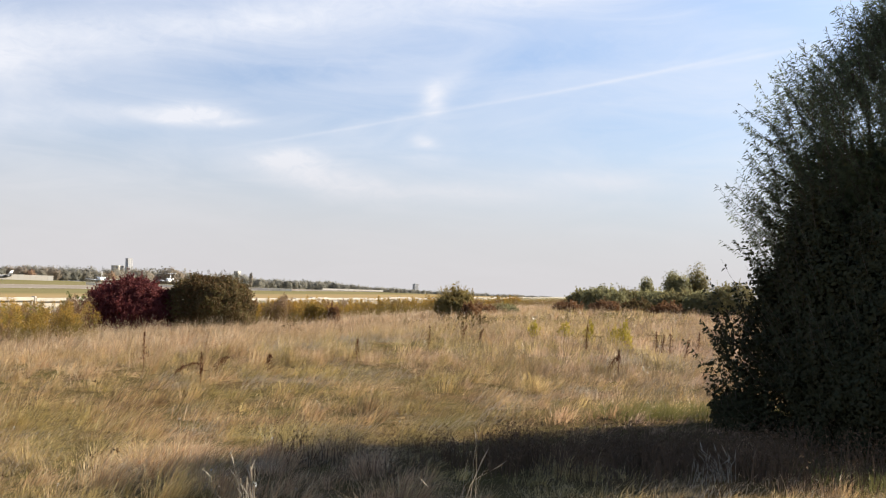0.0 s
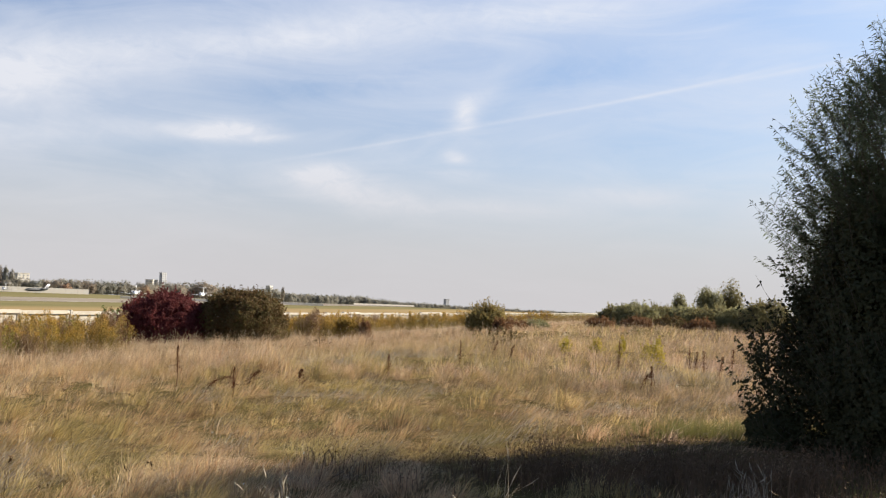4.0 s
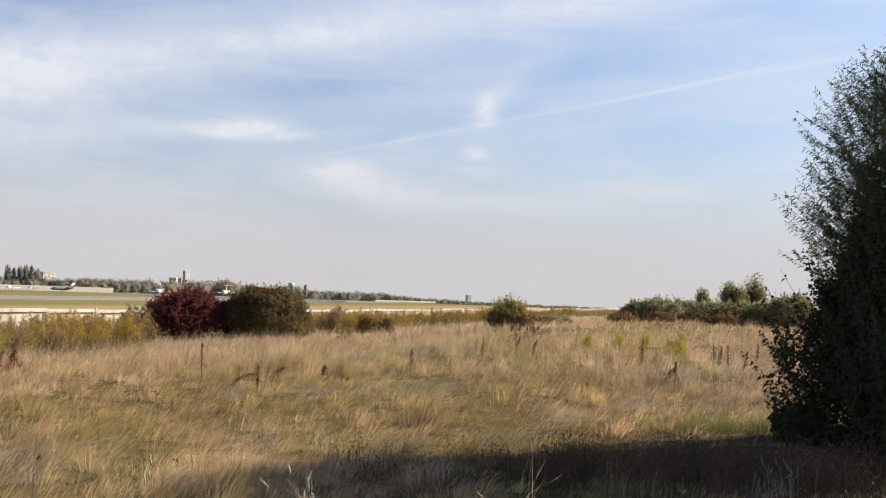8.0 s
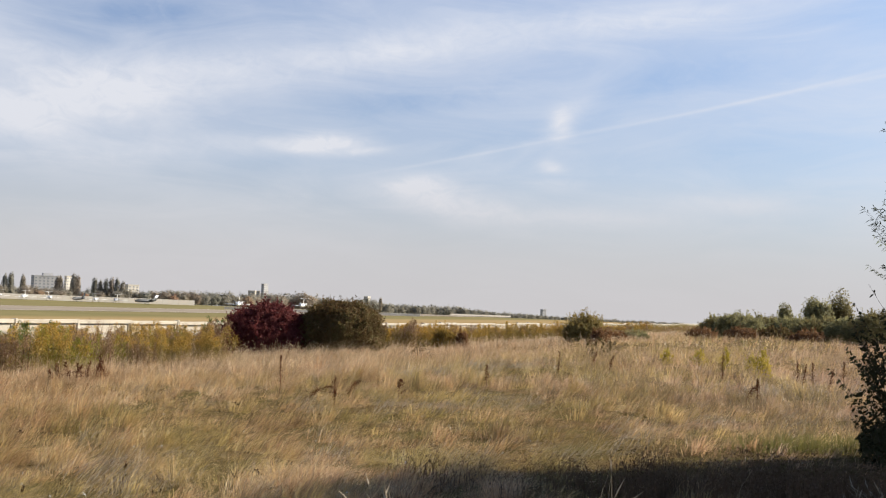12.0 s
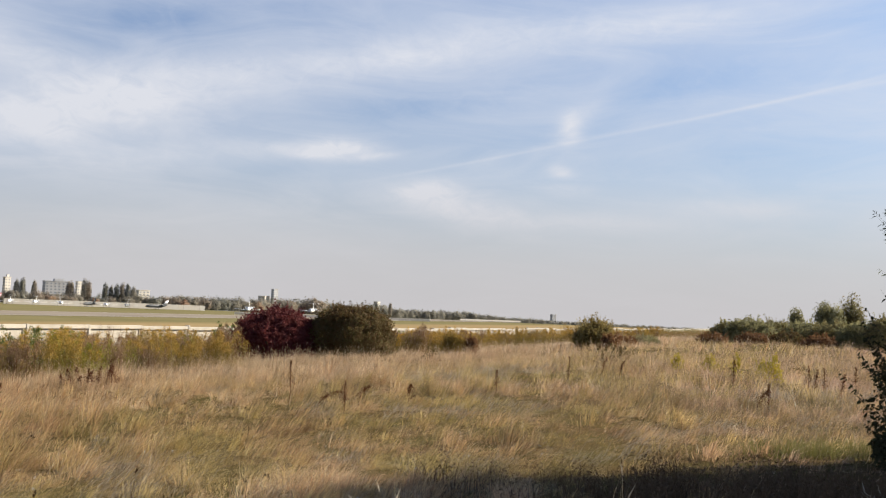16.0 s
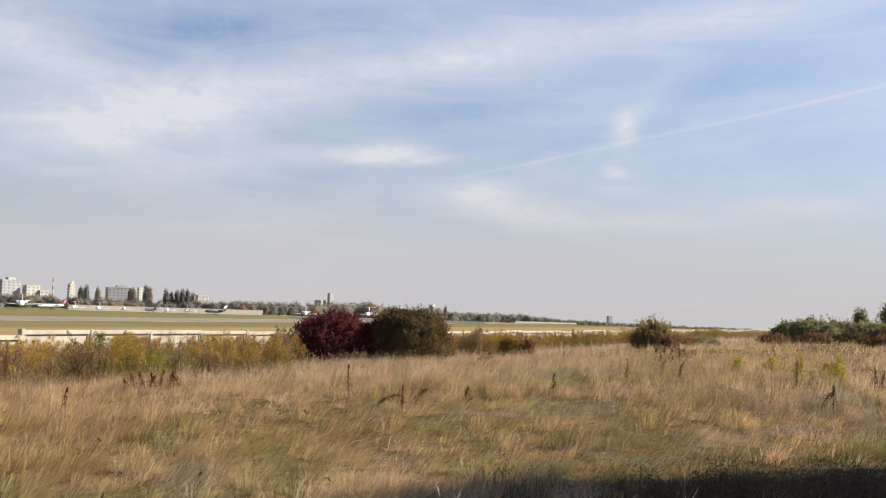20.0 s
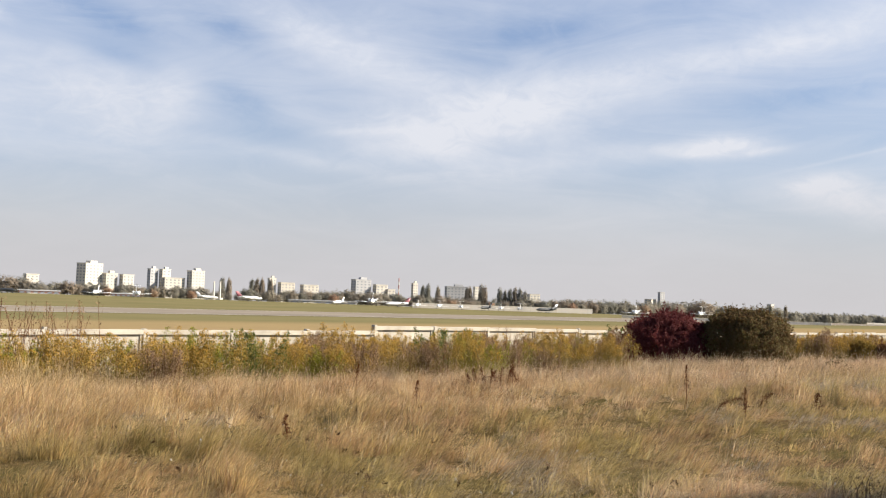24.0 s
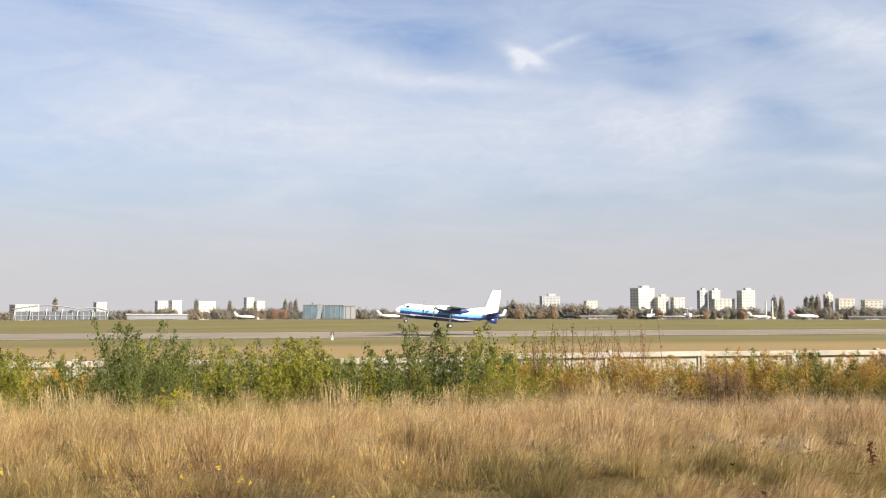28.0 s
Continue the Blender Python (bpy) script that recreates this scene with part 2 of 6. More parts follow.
def grassy(name, straw, brown, green, patch=0.55, green_at=0.49, through_light=0.5):
    """Dry grass: straw, brown and green, by patches of the field and from blade to blade."""
    m = bpy.data.materials.new(name)
    m.use_nodes = True
    nt, node = tree_of(m)
    place = nt.nodes.new("ShaderNodeTexCoord").outputs["Object"]
    pick = nt.nodes.new("ShaderNodeNewGeometry").outputs["Random Per Island"]
    level = stretched(nt, place, (1, 1, 0))
    wide = noisy(nt, level, patch, 6.0, 0.68, 0.8)
    wide2 = noisy(nt, stretched(nt, place, (1, 1, 0), 0, (17, 5, 0)), patch * 0.8, 5.0, 0.65, 0.8)
    across = nt.nodes.new("ShaderNodeVectorMath")
    across.operation = "DOT_PRODUCT"
    nt.links.new(place, across.inputs[0])
    across.inputs[1].default_value = (*way(75.0), 0)
    # the kinds of grass change across the meadow: mauve-brown bents, olive sward, then pale feathery grass by the weeds
    zone = maths(nt, "DIVIDE", maths(nt, "ADD", maths(nt, "ADD", across.outputs["Value"], 15.0), maths(nt, "MULTIPLY", wide2, 10.0)), 60.0)
    along = nt.nodes.new("ShaderNodeVectorMath")
    along.operation = "DOT_PRODUCT"
    nt.links.new(place, along.inputs[0])
    along.inputs[1].default_value = (*way(-15.0), 0)
    upper = maths(nt, "DIVIDE", maths(nt, "ADD", along.outputs["Value"], maths(nt, "MULTIPLY", wide, 8.0)), 40.0)
    bleached = ramp(nt, upper, (0.15, (1.0, 1.0, 1.0)), (0.34, (1.36, 1.39, 1.5)), (0.62, (1.06, 1.13, 1.46)))
    kinds = ((0.25, (0.48, 0.45, 0.55)), (0.34, (0.66, 0.63, 0.70)), (0.42, (0.85, 0.81, 0.76)), (0.52, (0.99, 0.93, 0.86)), (0.62, (0.96, 0.92, 0.84)), (0.70, (1.0, 0.98, 0.94)))
    base = ramp(nt, zone, *((p, tuple(v * k for v, k in zip(straw, many))) for p, many in kinds))
    base = mixed(nt, 1.0, base, bleached, "MULTIPLY")
    # towards the green weeds the straw is yellower
    golden = ramp(nt, maths(nt, "DIVIDE", maths(nt, "ADD", along.outputs["Value"], 20.0), 40.0), (0.45, (0.96, 1.04, 0.82)), (0.75, (1.0, 1.0, 1.0)))
    base = mixed(nt, 1.0, base, golden, "MULTIPLY")
    sward = ramp(nt, zone, (0.30, 0.35), (0.40, 1.0), (0.50, 1.0), (0.58, 0.25))
    shift = maths(nt, "ADD", maths(nt, "MULTIPLY", pick, 0.24), wide)
    c = mixed(nt, maths(nt, "MULTIPLY", ramp(nt, zone, (0.58, 1.0), (0.70, 0.3)), ramp(nt, shift, (0.55, 0.0), (0.72, 1.0))), base, brown)
    g = maths(nt, "ADD", maths(nt, "MULTIPLY", pick, -0.12), wide2)
    c = mixed(nt, maths(nt, "MULTIPLY", sward, ramp(nt, g, (green_at - 0.14, 0.0), (green_at, 1.0))), c, green)
    pale = ramp(nt, maths(nt, "FRACT", maths(nt, "MULTIPLY", pick, 37.0)), (0.0, 0.42), (1.0, 1.6))
    c = mixed(nt, 1.0, c, pale, "MULTIPLY")
    # each tussock has dried to its own tint, from olive to bleached straw
    tint = nt.nodes.new("ShaderNodeAttribute")
    tint.attribute_name = "tint"
    dried = ramp(nt, tint.outputs["Fac"], (0.0, (0.56, 0.60, 0.50)), (0.35, (0.86, 0.86, 0.80)), (0.65, (1.14, 1.11, 1.04)), (1.0, (1.40, 1.42, 1.36)))
    c = mixed(nt, 1.0, c, dried, "MULTIPLY")
    strands = ramp(nt, noisy(nt, level, 7.0, 4.0, 0.6, 0.6), (0.33, 0.78), (0.50, 0.98), (0.66, 1.24))
    c = mixed(nt, 1.0, c, strands, "MULTIPLY")
    # no straw is paler than this
    c = mixed(nt, 1.0, c, (0.72, 0.565, 0.38), "DARKEN")
    b = node("ShaderNodeBsdfPrincipled", Base_Color=c, Roughness=0.42)
    b.inputs["Specular IOR Level"].default_value = 0.35
    t = node("ShaderNodeBsdfTranslucent", Color=c)
    mix = node("ShaderNodeMixShader", Fac=through_light)
    nt.links.new(b.outputs[0], mix.inputs[1])
    nt.links.new(t.outputs[0], mix.inputs[2])
    out = nt.nodes.new("ShaderNodeOutputMaterial")
    nt.links.new(mix.outputs[0], out.inputs[0])
    return m


STRAW, BROWN, GREEN = (0.62, 0.42, 0.238), (0.32, 0.19, 0.11), (0.345, 0.265, 0.11)
GRASS = grassy("dry_grass", STRAW, BROWN, GREEN)
SEED = grassy("seed_heads", (0.50, 0.38, 0.235), (0.31, 0.205, 0.13), (0.40, 0.31, 0.15), 0.3, 0.8)
LUSH = surface("green_grass", (0.15, 0.14, 0.045), 0.6, 0.3, 1.0, through_light=0.3, island=0.6, hue=(0.219, 0.19, 0.073))
PALE_TUFT = surface("pale_straw", (0.43, 0.37, 0.29), 0.8, 0.2, 0.6, through_light=0.35, island=0.8, hue=(0.31, 0.25, 0.175))
CONCRETE = surface("whitewashed_concrete", (0.3612, 0.3276, 0.273), 0.95, 0.34, 1.1, 5.0, 0.8, each=0.35, hue=(0.31, 0.265, 0.205))
CONCRETE_DARK = surface("bare_concrete", (0.248, 0.219, 0.19), 0.9, 0.25, 1.0, 12.0, 0.5)
ASPHALT = surface("runway_surface", (0.2142, 0.1806, 0.1445), 1.0, 0.15, 0.05, 0.6, 0.1)
LINE_PAINT = surface("worn_runway_line", (0.40, 0.38, 0.34), 0.9, 0.3, 0.08)
PAINT_WHITE = surface("white_line", (0.588, 0.588, 0.5712), 0.7, 0.15, 0.3)
BARK = surface("bark", (0.0876, 0.0657, 0.0474), 0.9, 0.35, 6.0, 40.0, 0.6)

# ---- ground ----
U, N = way(-15.0), way(75.0)       # along the fence and runway, and across towards the airfield
FIELD = np.array(((-9000, 0.05), (-10, 0.05), (0, 0.0), (6, -0.05), (12, -0.25), (18, -0.6), (24, -1.0), (30, -1.75), (36, -2.45), (46, -2.8), (70, -3.4), (110, -3.8), (9000, -3.8)))


def spot(s, d):
    """Place s metres along the fence and d metres across."""
    p = s * U + d * N
    return p[0], p[1]


def ground_z(x, y):
    d = np.asarray(x) * N[0] + np.asarray(y) * N[1]
    s = np.asarray(x) * U[0] + np.asarray(y) * U[1]
    z = np.interp(d, FIELD[:, 0], FIELD[:, 1])
    near = np.clip(1 - np.abs(d) / 60, 0, 1)
    z = z + near * (0.05 * np.sin(0.9 * x + 0.4 * y) * np.sin(0.7 * y - 0.3 * x + 1) + 0.07 * np.sin(0.31 * x - 0.23 * y + 2))
    z = z - 0.3 * np.clip((s - 90) / 150, 0, 4) * (d < 30)
    # beyond the airfield the land falls away
    return z - 0.0118 * np.clip(np.hypot(x, y) - 560, 0, None)


def at(az, dist, z=None, lift=0.0):
    """A place at a bearing and level distance from the first eye; on the ground unless z is given."""
    x, y = way(az) * dist
    return Vector((x, y, float(ground_z(x, y)) + lift if z is None else z))


def mesh_of(name, verts, faces, materials, index=None, smooth=False, tint=None):
    """A mesh from arrays: verts (n, 3), faces (m, 3) or (m, 4)."""
    me = bpy.data.meshes.new(name)
    verts, faces = np.asarray(verts, np.float32), np.asarray(faces, np.int32)
    k = faces.shape[1]
    me.vertices.add(len(verts))
    me.vertices.foreach_set("co", verts.ravel())
    me.loops.add(faces.size)
    me.loops.foreach_set("vertex_index", faces.ravel())
    me.polygons.add(len(faces))
    me.polygons.foreach_set("loop_start", np.arange(0, faces.size, k, dtype=np.int32))
    if index is not None:
        me.polygons.foreach_set("material_index", np.asarray(index, np.int32))
    me.polygons.foreach_set("use_smooth", np.full(len(faces), smooth))
    for m in materials:
        me.materials.append(m)
    if tint is not None:
        me.attributes.new("tint", "FLOAT", "POINT").data.foreach_set("value", np.asarray(tint, np.float32))
    me.update(calc_edges=True)
    me.validate()
    return me


def ground_material():
    m = bpy.data.materials.new("field_and_airfield")
    m.use_nodes = True
    nt, node = tree_of(m)
    place = nt.nodes.new("ShaderNodeTexCoord").outputs["Object"]
    across = nt.nodes.new("ShaderNodeVectorMath")
    across.operation = "DOT_PRODUCT"
    nt.links.new(place, across.inputs[0])
    across.inputs[1].default_value = (N[0], N[1], 0)
    d = across.outputs["Value"]
    grain = noisy(nt, place, 9.0, 6.0, 0.7)
    clump = noisy(nt, place, 0.8, 4.0, 0.6)
    patch = noisy(nt, stretched(nt, place, (1, 1, 0), -15), 0.03, 5.0, 0.6)
    thatch = mixed(nt, grain, (0.045, 0.03, 0.016), (0.14, 0.095, 0.045))
    thatch = mixed(nt, ramp(nt, clump, (0.4, 0.0), (0.7, 0.7)), thatch, (0.07, 0.065, 0.02))
    mown = mixed(nt, ramp(nt, patch, (0.35, 0.0), (0.65, 1.0)), (0.112, 0.104, 0.05), (0.152, 0.134, 0.068))
    dry = mixed(nt, ramp(nt, patch, (0.35, 0.0), (0.65, 1.0)), (0.235, 0.166, 0.086), (0.266, 0.192, 0.102))
    edge = maths(nt, "ADD", d, maths(nt, "MULTIPLY", patch, 24.0))
    zone = mixed(nt, ramp(nt, maths(nt, "DIVIDE", edge, 1000.0), (0.150, 0.0), (0.162, 1.0)), dry, mown)
    speck = mixed(nt, 0.25, zone, mixed(nt, grain, (0.146, 0.11, 0.0511), (0.292, 0.241, 0.124)))
    c = mixed(nt, ramp(nt, maths(nt, "DIVIDE", d, 100.0), (0.30, 0.0), (0.42, 1.0)), thatch, speck)
    b = node("ShaderNodeBsdfPrincipled", Base_Color=c, Roughness=1.0)
    b.inputs["Specular IOR Level"].default_value = 0.0
    n = node("ShaderNodeBump", Strength=0.6, Distance=0.06, Height=grain)
    nt.links.new(n.outputs[0], b.inputs["Normal"])
    out = nt.nodes.new("ShaderNodeOutputMaterial")
    nt.links.new(b.outputs[0], out.inputs[0])
    return m


def build_ground():
    radii = np.concatenate(([0.01], np.arange(1, 60, 0.8), np.geomspace(60, 4600, 60)))
    turns = np.linspace(0, 2 * math.pi, 241)[:-1]
    r, a = np.meshgrid(radii, turns, indexing="ij")
    x, y = -r * np.sin(a), r * np.cos(a)
    verts = np.stack((x, y, ground_z(x, y)), -1).reshape(-1, 3)
    n = len(turns)
    i, j = np.meshgrid(np.arange(len(radii) - 1), np.arange(n), indexing="ij")
    faces = np.stack((i * n + j, i * n + (j + 1) % n, (i + 1) * n + (j + 1) % n, (i + 1) * n + j), -1).reshape(-1, 4)[:, ::-1]
    ob = new("ground", mesh_of("ground", verts, faces, [ground_material()], smooth=True))
    tagged(ob, "dry grassland sloping to a wide mown airfield", "ground", kind="structure")


build_ground()


def part(name, bm, material, parent=None, label=""):
    """Links a bmesh as one mesh object, under a thing where one is given."""
    me = bpy.data.meshes.new(name)
    bm.to_mesh(me)
    bm.free()
    for m in material if isinstance(material, (list, tuple)) else [material]:
        me.materials.append(m)
    return placed(name, me, parent, label)


def placed(name, me, parent=None, label="", m=None):
    ob = new(name, me)
    if parent is not None:
        ob.parent = parent
    if label:
        ob["label"] = label
    if m is not None:
        ob.matrix_basis = m
    return ob


def box(bm, size, centre=(0, 0, 0), turn=0.0, bevel=0.0, index=0):
    made = bmesh.ops.create_cube(bm, size=1.0, matrix=pose(*centre, 0, 0, turn) @ Matrix.Diagonal((*size, 1)))
    if bevel:
        edges = list({e for v in made["verts"] for e in v.link_edges})
        made = bmesh.ops.bevel(bm, geom=edges, offset=bevel, segments=1, affect="EDGES", profile=0.5)
    for v in made["verts"]:
        for f in v.link_faces:
            f.material_index = index
    return made


def tube(bm, points, radii, sides=6, index=0, cap=True):
    """A bent tapered tube through points."""
    points = [Vector(p) for p in points]
    rings = []
    for i, p in enumerate(points):
        along = (points[min(i + 1, len(points) - 1)] - points[max(i - 1, 0)]).normalized()
        side = along.orthogonal().normalized()
        other = along.cross(side)
        rings.append([bm.verts.new(p + radii[i] * (math.cos(k * math.tau / sides) * side + math.sin(k * math.tau / sides) * other)) for k in range(sides)])
    for a, b in zip(rings, rings[1:]):
        turned = max(range(sides), key=lambda k: -(a[0].co - b[k].co).length)
        for k in range(sides):
            f = bm.faces.new((a[k], a[(k + 1) % sides], b[(k + 1 + turned) % sides], b[(k + turned) % sides]))
            f.material_index, f.smooth = index, True
    if cap and sides > 2:
        for ring in (rings[0][::-1], rings[-1]):
            bm.faces.new(ring).material_index = index
    return rings


# ---- runway ----


def build_runway():
    s = np.linspace(-900, 2300, 65)
    for name, d0, d1, z, mat, label in (("runway", 185.0, 230.0, -3.74, ASPHALT, "long grey concrete runway across the airfield"),
                                        ("runway_edge_line", 185.9, 186.9, -3.735, LINE_PAINT, "worn white edge line on the runway"),
                                        ("runway_edge_line", 228.1, 229.1, -3.735, LINE_PAINT, "worn white edge line on the runway")):
        a = np.array([(*spot(v, d0), z + 3.8 + float(ground_z(*spot(v, d0)))) for v in s])
        b = np.array([(*spot(v, d1), z + 3.8 + float(ground_z(*spot(v, d1)))) for v in s])
        n = len(s)
        k = np.arange(n - 1)
        faces = np.stack((k, k + 1, n + k + 1, n + k), -1)[:, ::-1]
        ob = new(name, mesh_of(name, np.concatenate((a, b)), faces, [mat]))
        tagged(ob, label, "runway", kind="structure")


build_runway()

# ---- fence ----


def build_fence():
    fence = tagged(new("concrete_fence"), "long whitewashed concrete panel fence along the airfield", "fence")
    panel = bmesh.new()
    box(panel, (3.9, 0.07, 2.3), (0, 0, 1.15), index=0)
    box(panel, (3.9, 0.22, 0.2), (0, -0.04, 2.36), bevel=0.012)
    box(panel, (3.9, 0.15, 0.2), (0, -0.02, 0.1), bevel=0.012)
    for e in (-1.87, 1.87):
        box(panel, (0.16, 0.15, 2.2), (e, -0.02, 1.2), bevel=0.012)
    panel_me = bpy.data.meshes.new("panel")
    panel.to_mesh(panel_me)
    panel.free()
    panel_me.materials.append(CONCRETE)
    post = bmesh.new()
    box(post, (0.17, 0.26, 2.55), (0, -0.02, 1.27), bevel=0.02)
    post_me = bpy.data.meshes.new("post")
    post.to_mesh(post_me)
    post.free()
    post_me.materials.append(CONCRETE)
    rng = random.Random(4)
    tops = {-2: -0.22, -1: -0.1, 0: -0.09, 1: -0.1, 2: -0.11, 3: -0.1, 4: 0.13, 5: 0.12, 6: 0.1, 7: 0.05, 8: 0.0, 9: -0.02}
    for i in range(-9, 68):
        s = 14.07 + 4 * i
        top = tops.get(i, -0.22 if i < 0 else -0.08 - 0.0055 * (i - 10) + rng.choice((-0.06, 0, 0, 0.06)))
        top -= 0.04 * min(1.0, max(0.0, (i - 30) / 8))
        x, y = spot(s + 2, 36.2)
        placed("panel", panel_me, fence, "", pose(x, y, top - 2.46, rng.uniform(-0.8, 0.8), 0, 90 - 15 + rng.uniform(-0.4, 0.4)))
        x, y = spot(s, 36.2)
        placed("post", post_me, fence, "", pose(x, y, top - 2.5 + rng.uniform(-0.04, 0.05), 0, rng.uniform(-1, 1), 75))


build_fence()

# ---- grass ----


def blades(rng, x, y, high, wide, lean_az, lean, bent=True):
    """Arrays of tapered blades: bent ones with five corners and three faces, or far ones with one face."""
    n = len(x)
    base = np.stack((x, y, ground_z(x, y) - 0.03), -1)
    az = np.radians(lean_az)
    over = np.stack((-np.sin(az), np.cos(az), np.zeros(n)), -1) * (high * lean)[:, None]
    rise = np.stack((np.zeros(n), np.zeros(n), high * np.sqrt(np.clip(1 - (0.86 * lean) ** 2, 0.04, 1))), -1)
    face = rng.uniform(0, math.pi, n)
    side = np.stack((np.cos(face), np.sin(face), np.zeros(n)), -1) * (wide / 2)[:, None]
    mid = base + over * 0.36 + rise * 0.66
    tip = base + over + rise * (1.0 - 0.22 * np.clip(lean, 0, 1.2) ** 2)[:, None]
    if not bent:
        k = np.arange(n)[:, None] * 3
        return np.stack((base + over * 0.1 - side, base + over * 0.1 + side, tip), 1).reshape(-1, 3), k + (0, 1, 2), mid, tip
    verts = np.stack((base - side, base + side, mid - side * 0.8, mid + side * 0.8, tip), 1).reshape(-1, 3)
    k = np.arange(n)[:, None] * 5
    faces = np.concatenate((k + (0, 1, 3), k + (0, 3, 2), k + (2, 3, 4)), 0).reshape(-1, 3)
    return verts, faces, mid, tip


def plumes(rng, mid, tip, long, wide):
    """A feathery seed head at each tip: two crossed long diamonds."""
    along = tip - mid
    along /= np.linalg.norm(along, axis=1)[:, None]
    n = len(tip)
    droop = np.stack((rng.normal(0, 0.25, n), rng.normal(0, 0.25, n), np.zeros(n)), -1)
    end = tip + (along + droop) * long[:, None] * 0.6
    start = tip - along * long[:, None] * 0.5
    verts, faces = [], []
    for q in (0.0, math.pi / 2):
        a = rng.uniform(0, math.pi, n) + q
        side = np.stack((np.cos(a), np.sin(a), np.zeros(n)), -1) * wide[:, None]
        verts.append(np.stack((start, tip - side, end, tip + side), 1))
    verts = np.concatenate(verts, 0).reshape(-1, 3)
    k = np.arange(2 * n)[:, None] * 4
    return verts, (k + (0, 1, 2, 3))


def scatter(rng, n, r0, r1, az0, az1):
    r = np.sqrt(rng.uniform(r0 * r0, r1 * r1, n))
    az = np.radians(rng.uniform(az0, az1, n))
    return -r * np.sin(az), r * np.cos(az)


def waves(x, y, f, seed):
    """A smooth field of values about -1 to 1 over the ground."""
    r = np.random.RandomState(seed)
    v = np.zeros_like(x)
    for k in range(6):
        a, p, w = r.uniform(0, math.tau), r.uniform(0, math.tau), f * r.uniform(0.5, 1.8)
        v += np.sin(w * (x * math.cos(a) + y * math.sin(a)) + p)
    return v / 3.2


def tussocks(rng, r0, r1, az0, az1, gap):
    """Centres of tussocks about gap metres apart, unevenly strewn over part of a ring."""
    side = np.arange(-r1, r1, gap)
    x, y = (v.ravel() for v in np.meshgrid(side, side))
    x, y = x + rng.uniform(-0.55, 0.55, len(x)) * gap, y + rng.uniform(-0.55, 0.55, len(y)) * gap
    r, az = np.hypot(x, y), np.degrees(np.arctan2(-x, y))
    keep = (r > r0 - 0.3) & (r < r1 + 0.3) & (az > az0) & (az < az1) & (rng.uniform(0, 1, len(x)) < 0.92)
    return x[keep], y[keep]


def track_at(x, y):
    """How much a place lies on the worn track through the meadow, 0 to 1."""
    return np.exp(-((x - 0.2 + 0.126 * (y - 11) - 0.15 * np.sin(y * 0.6)) / 0.3) ** 2) * (y > 7.5) * (y < 25)


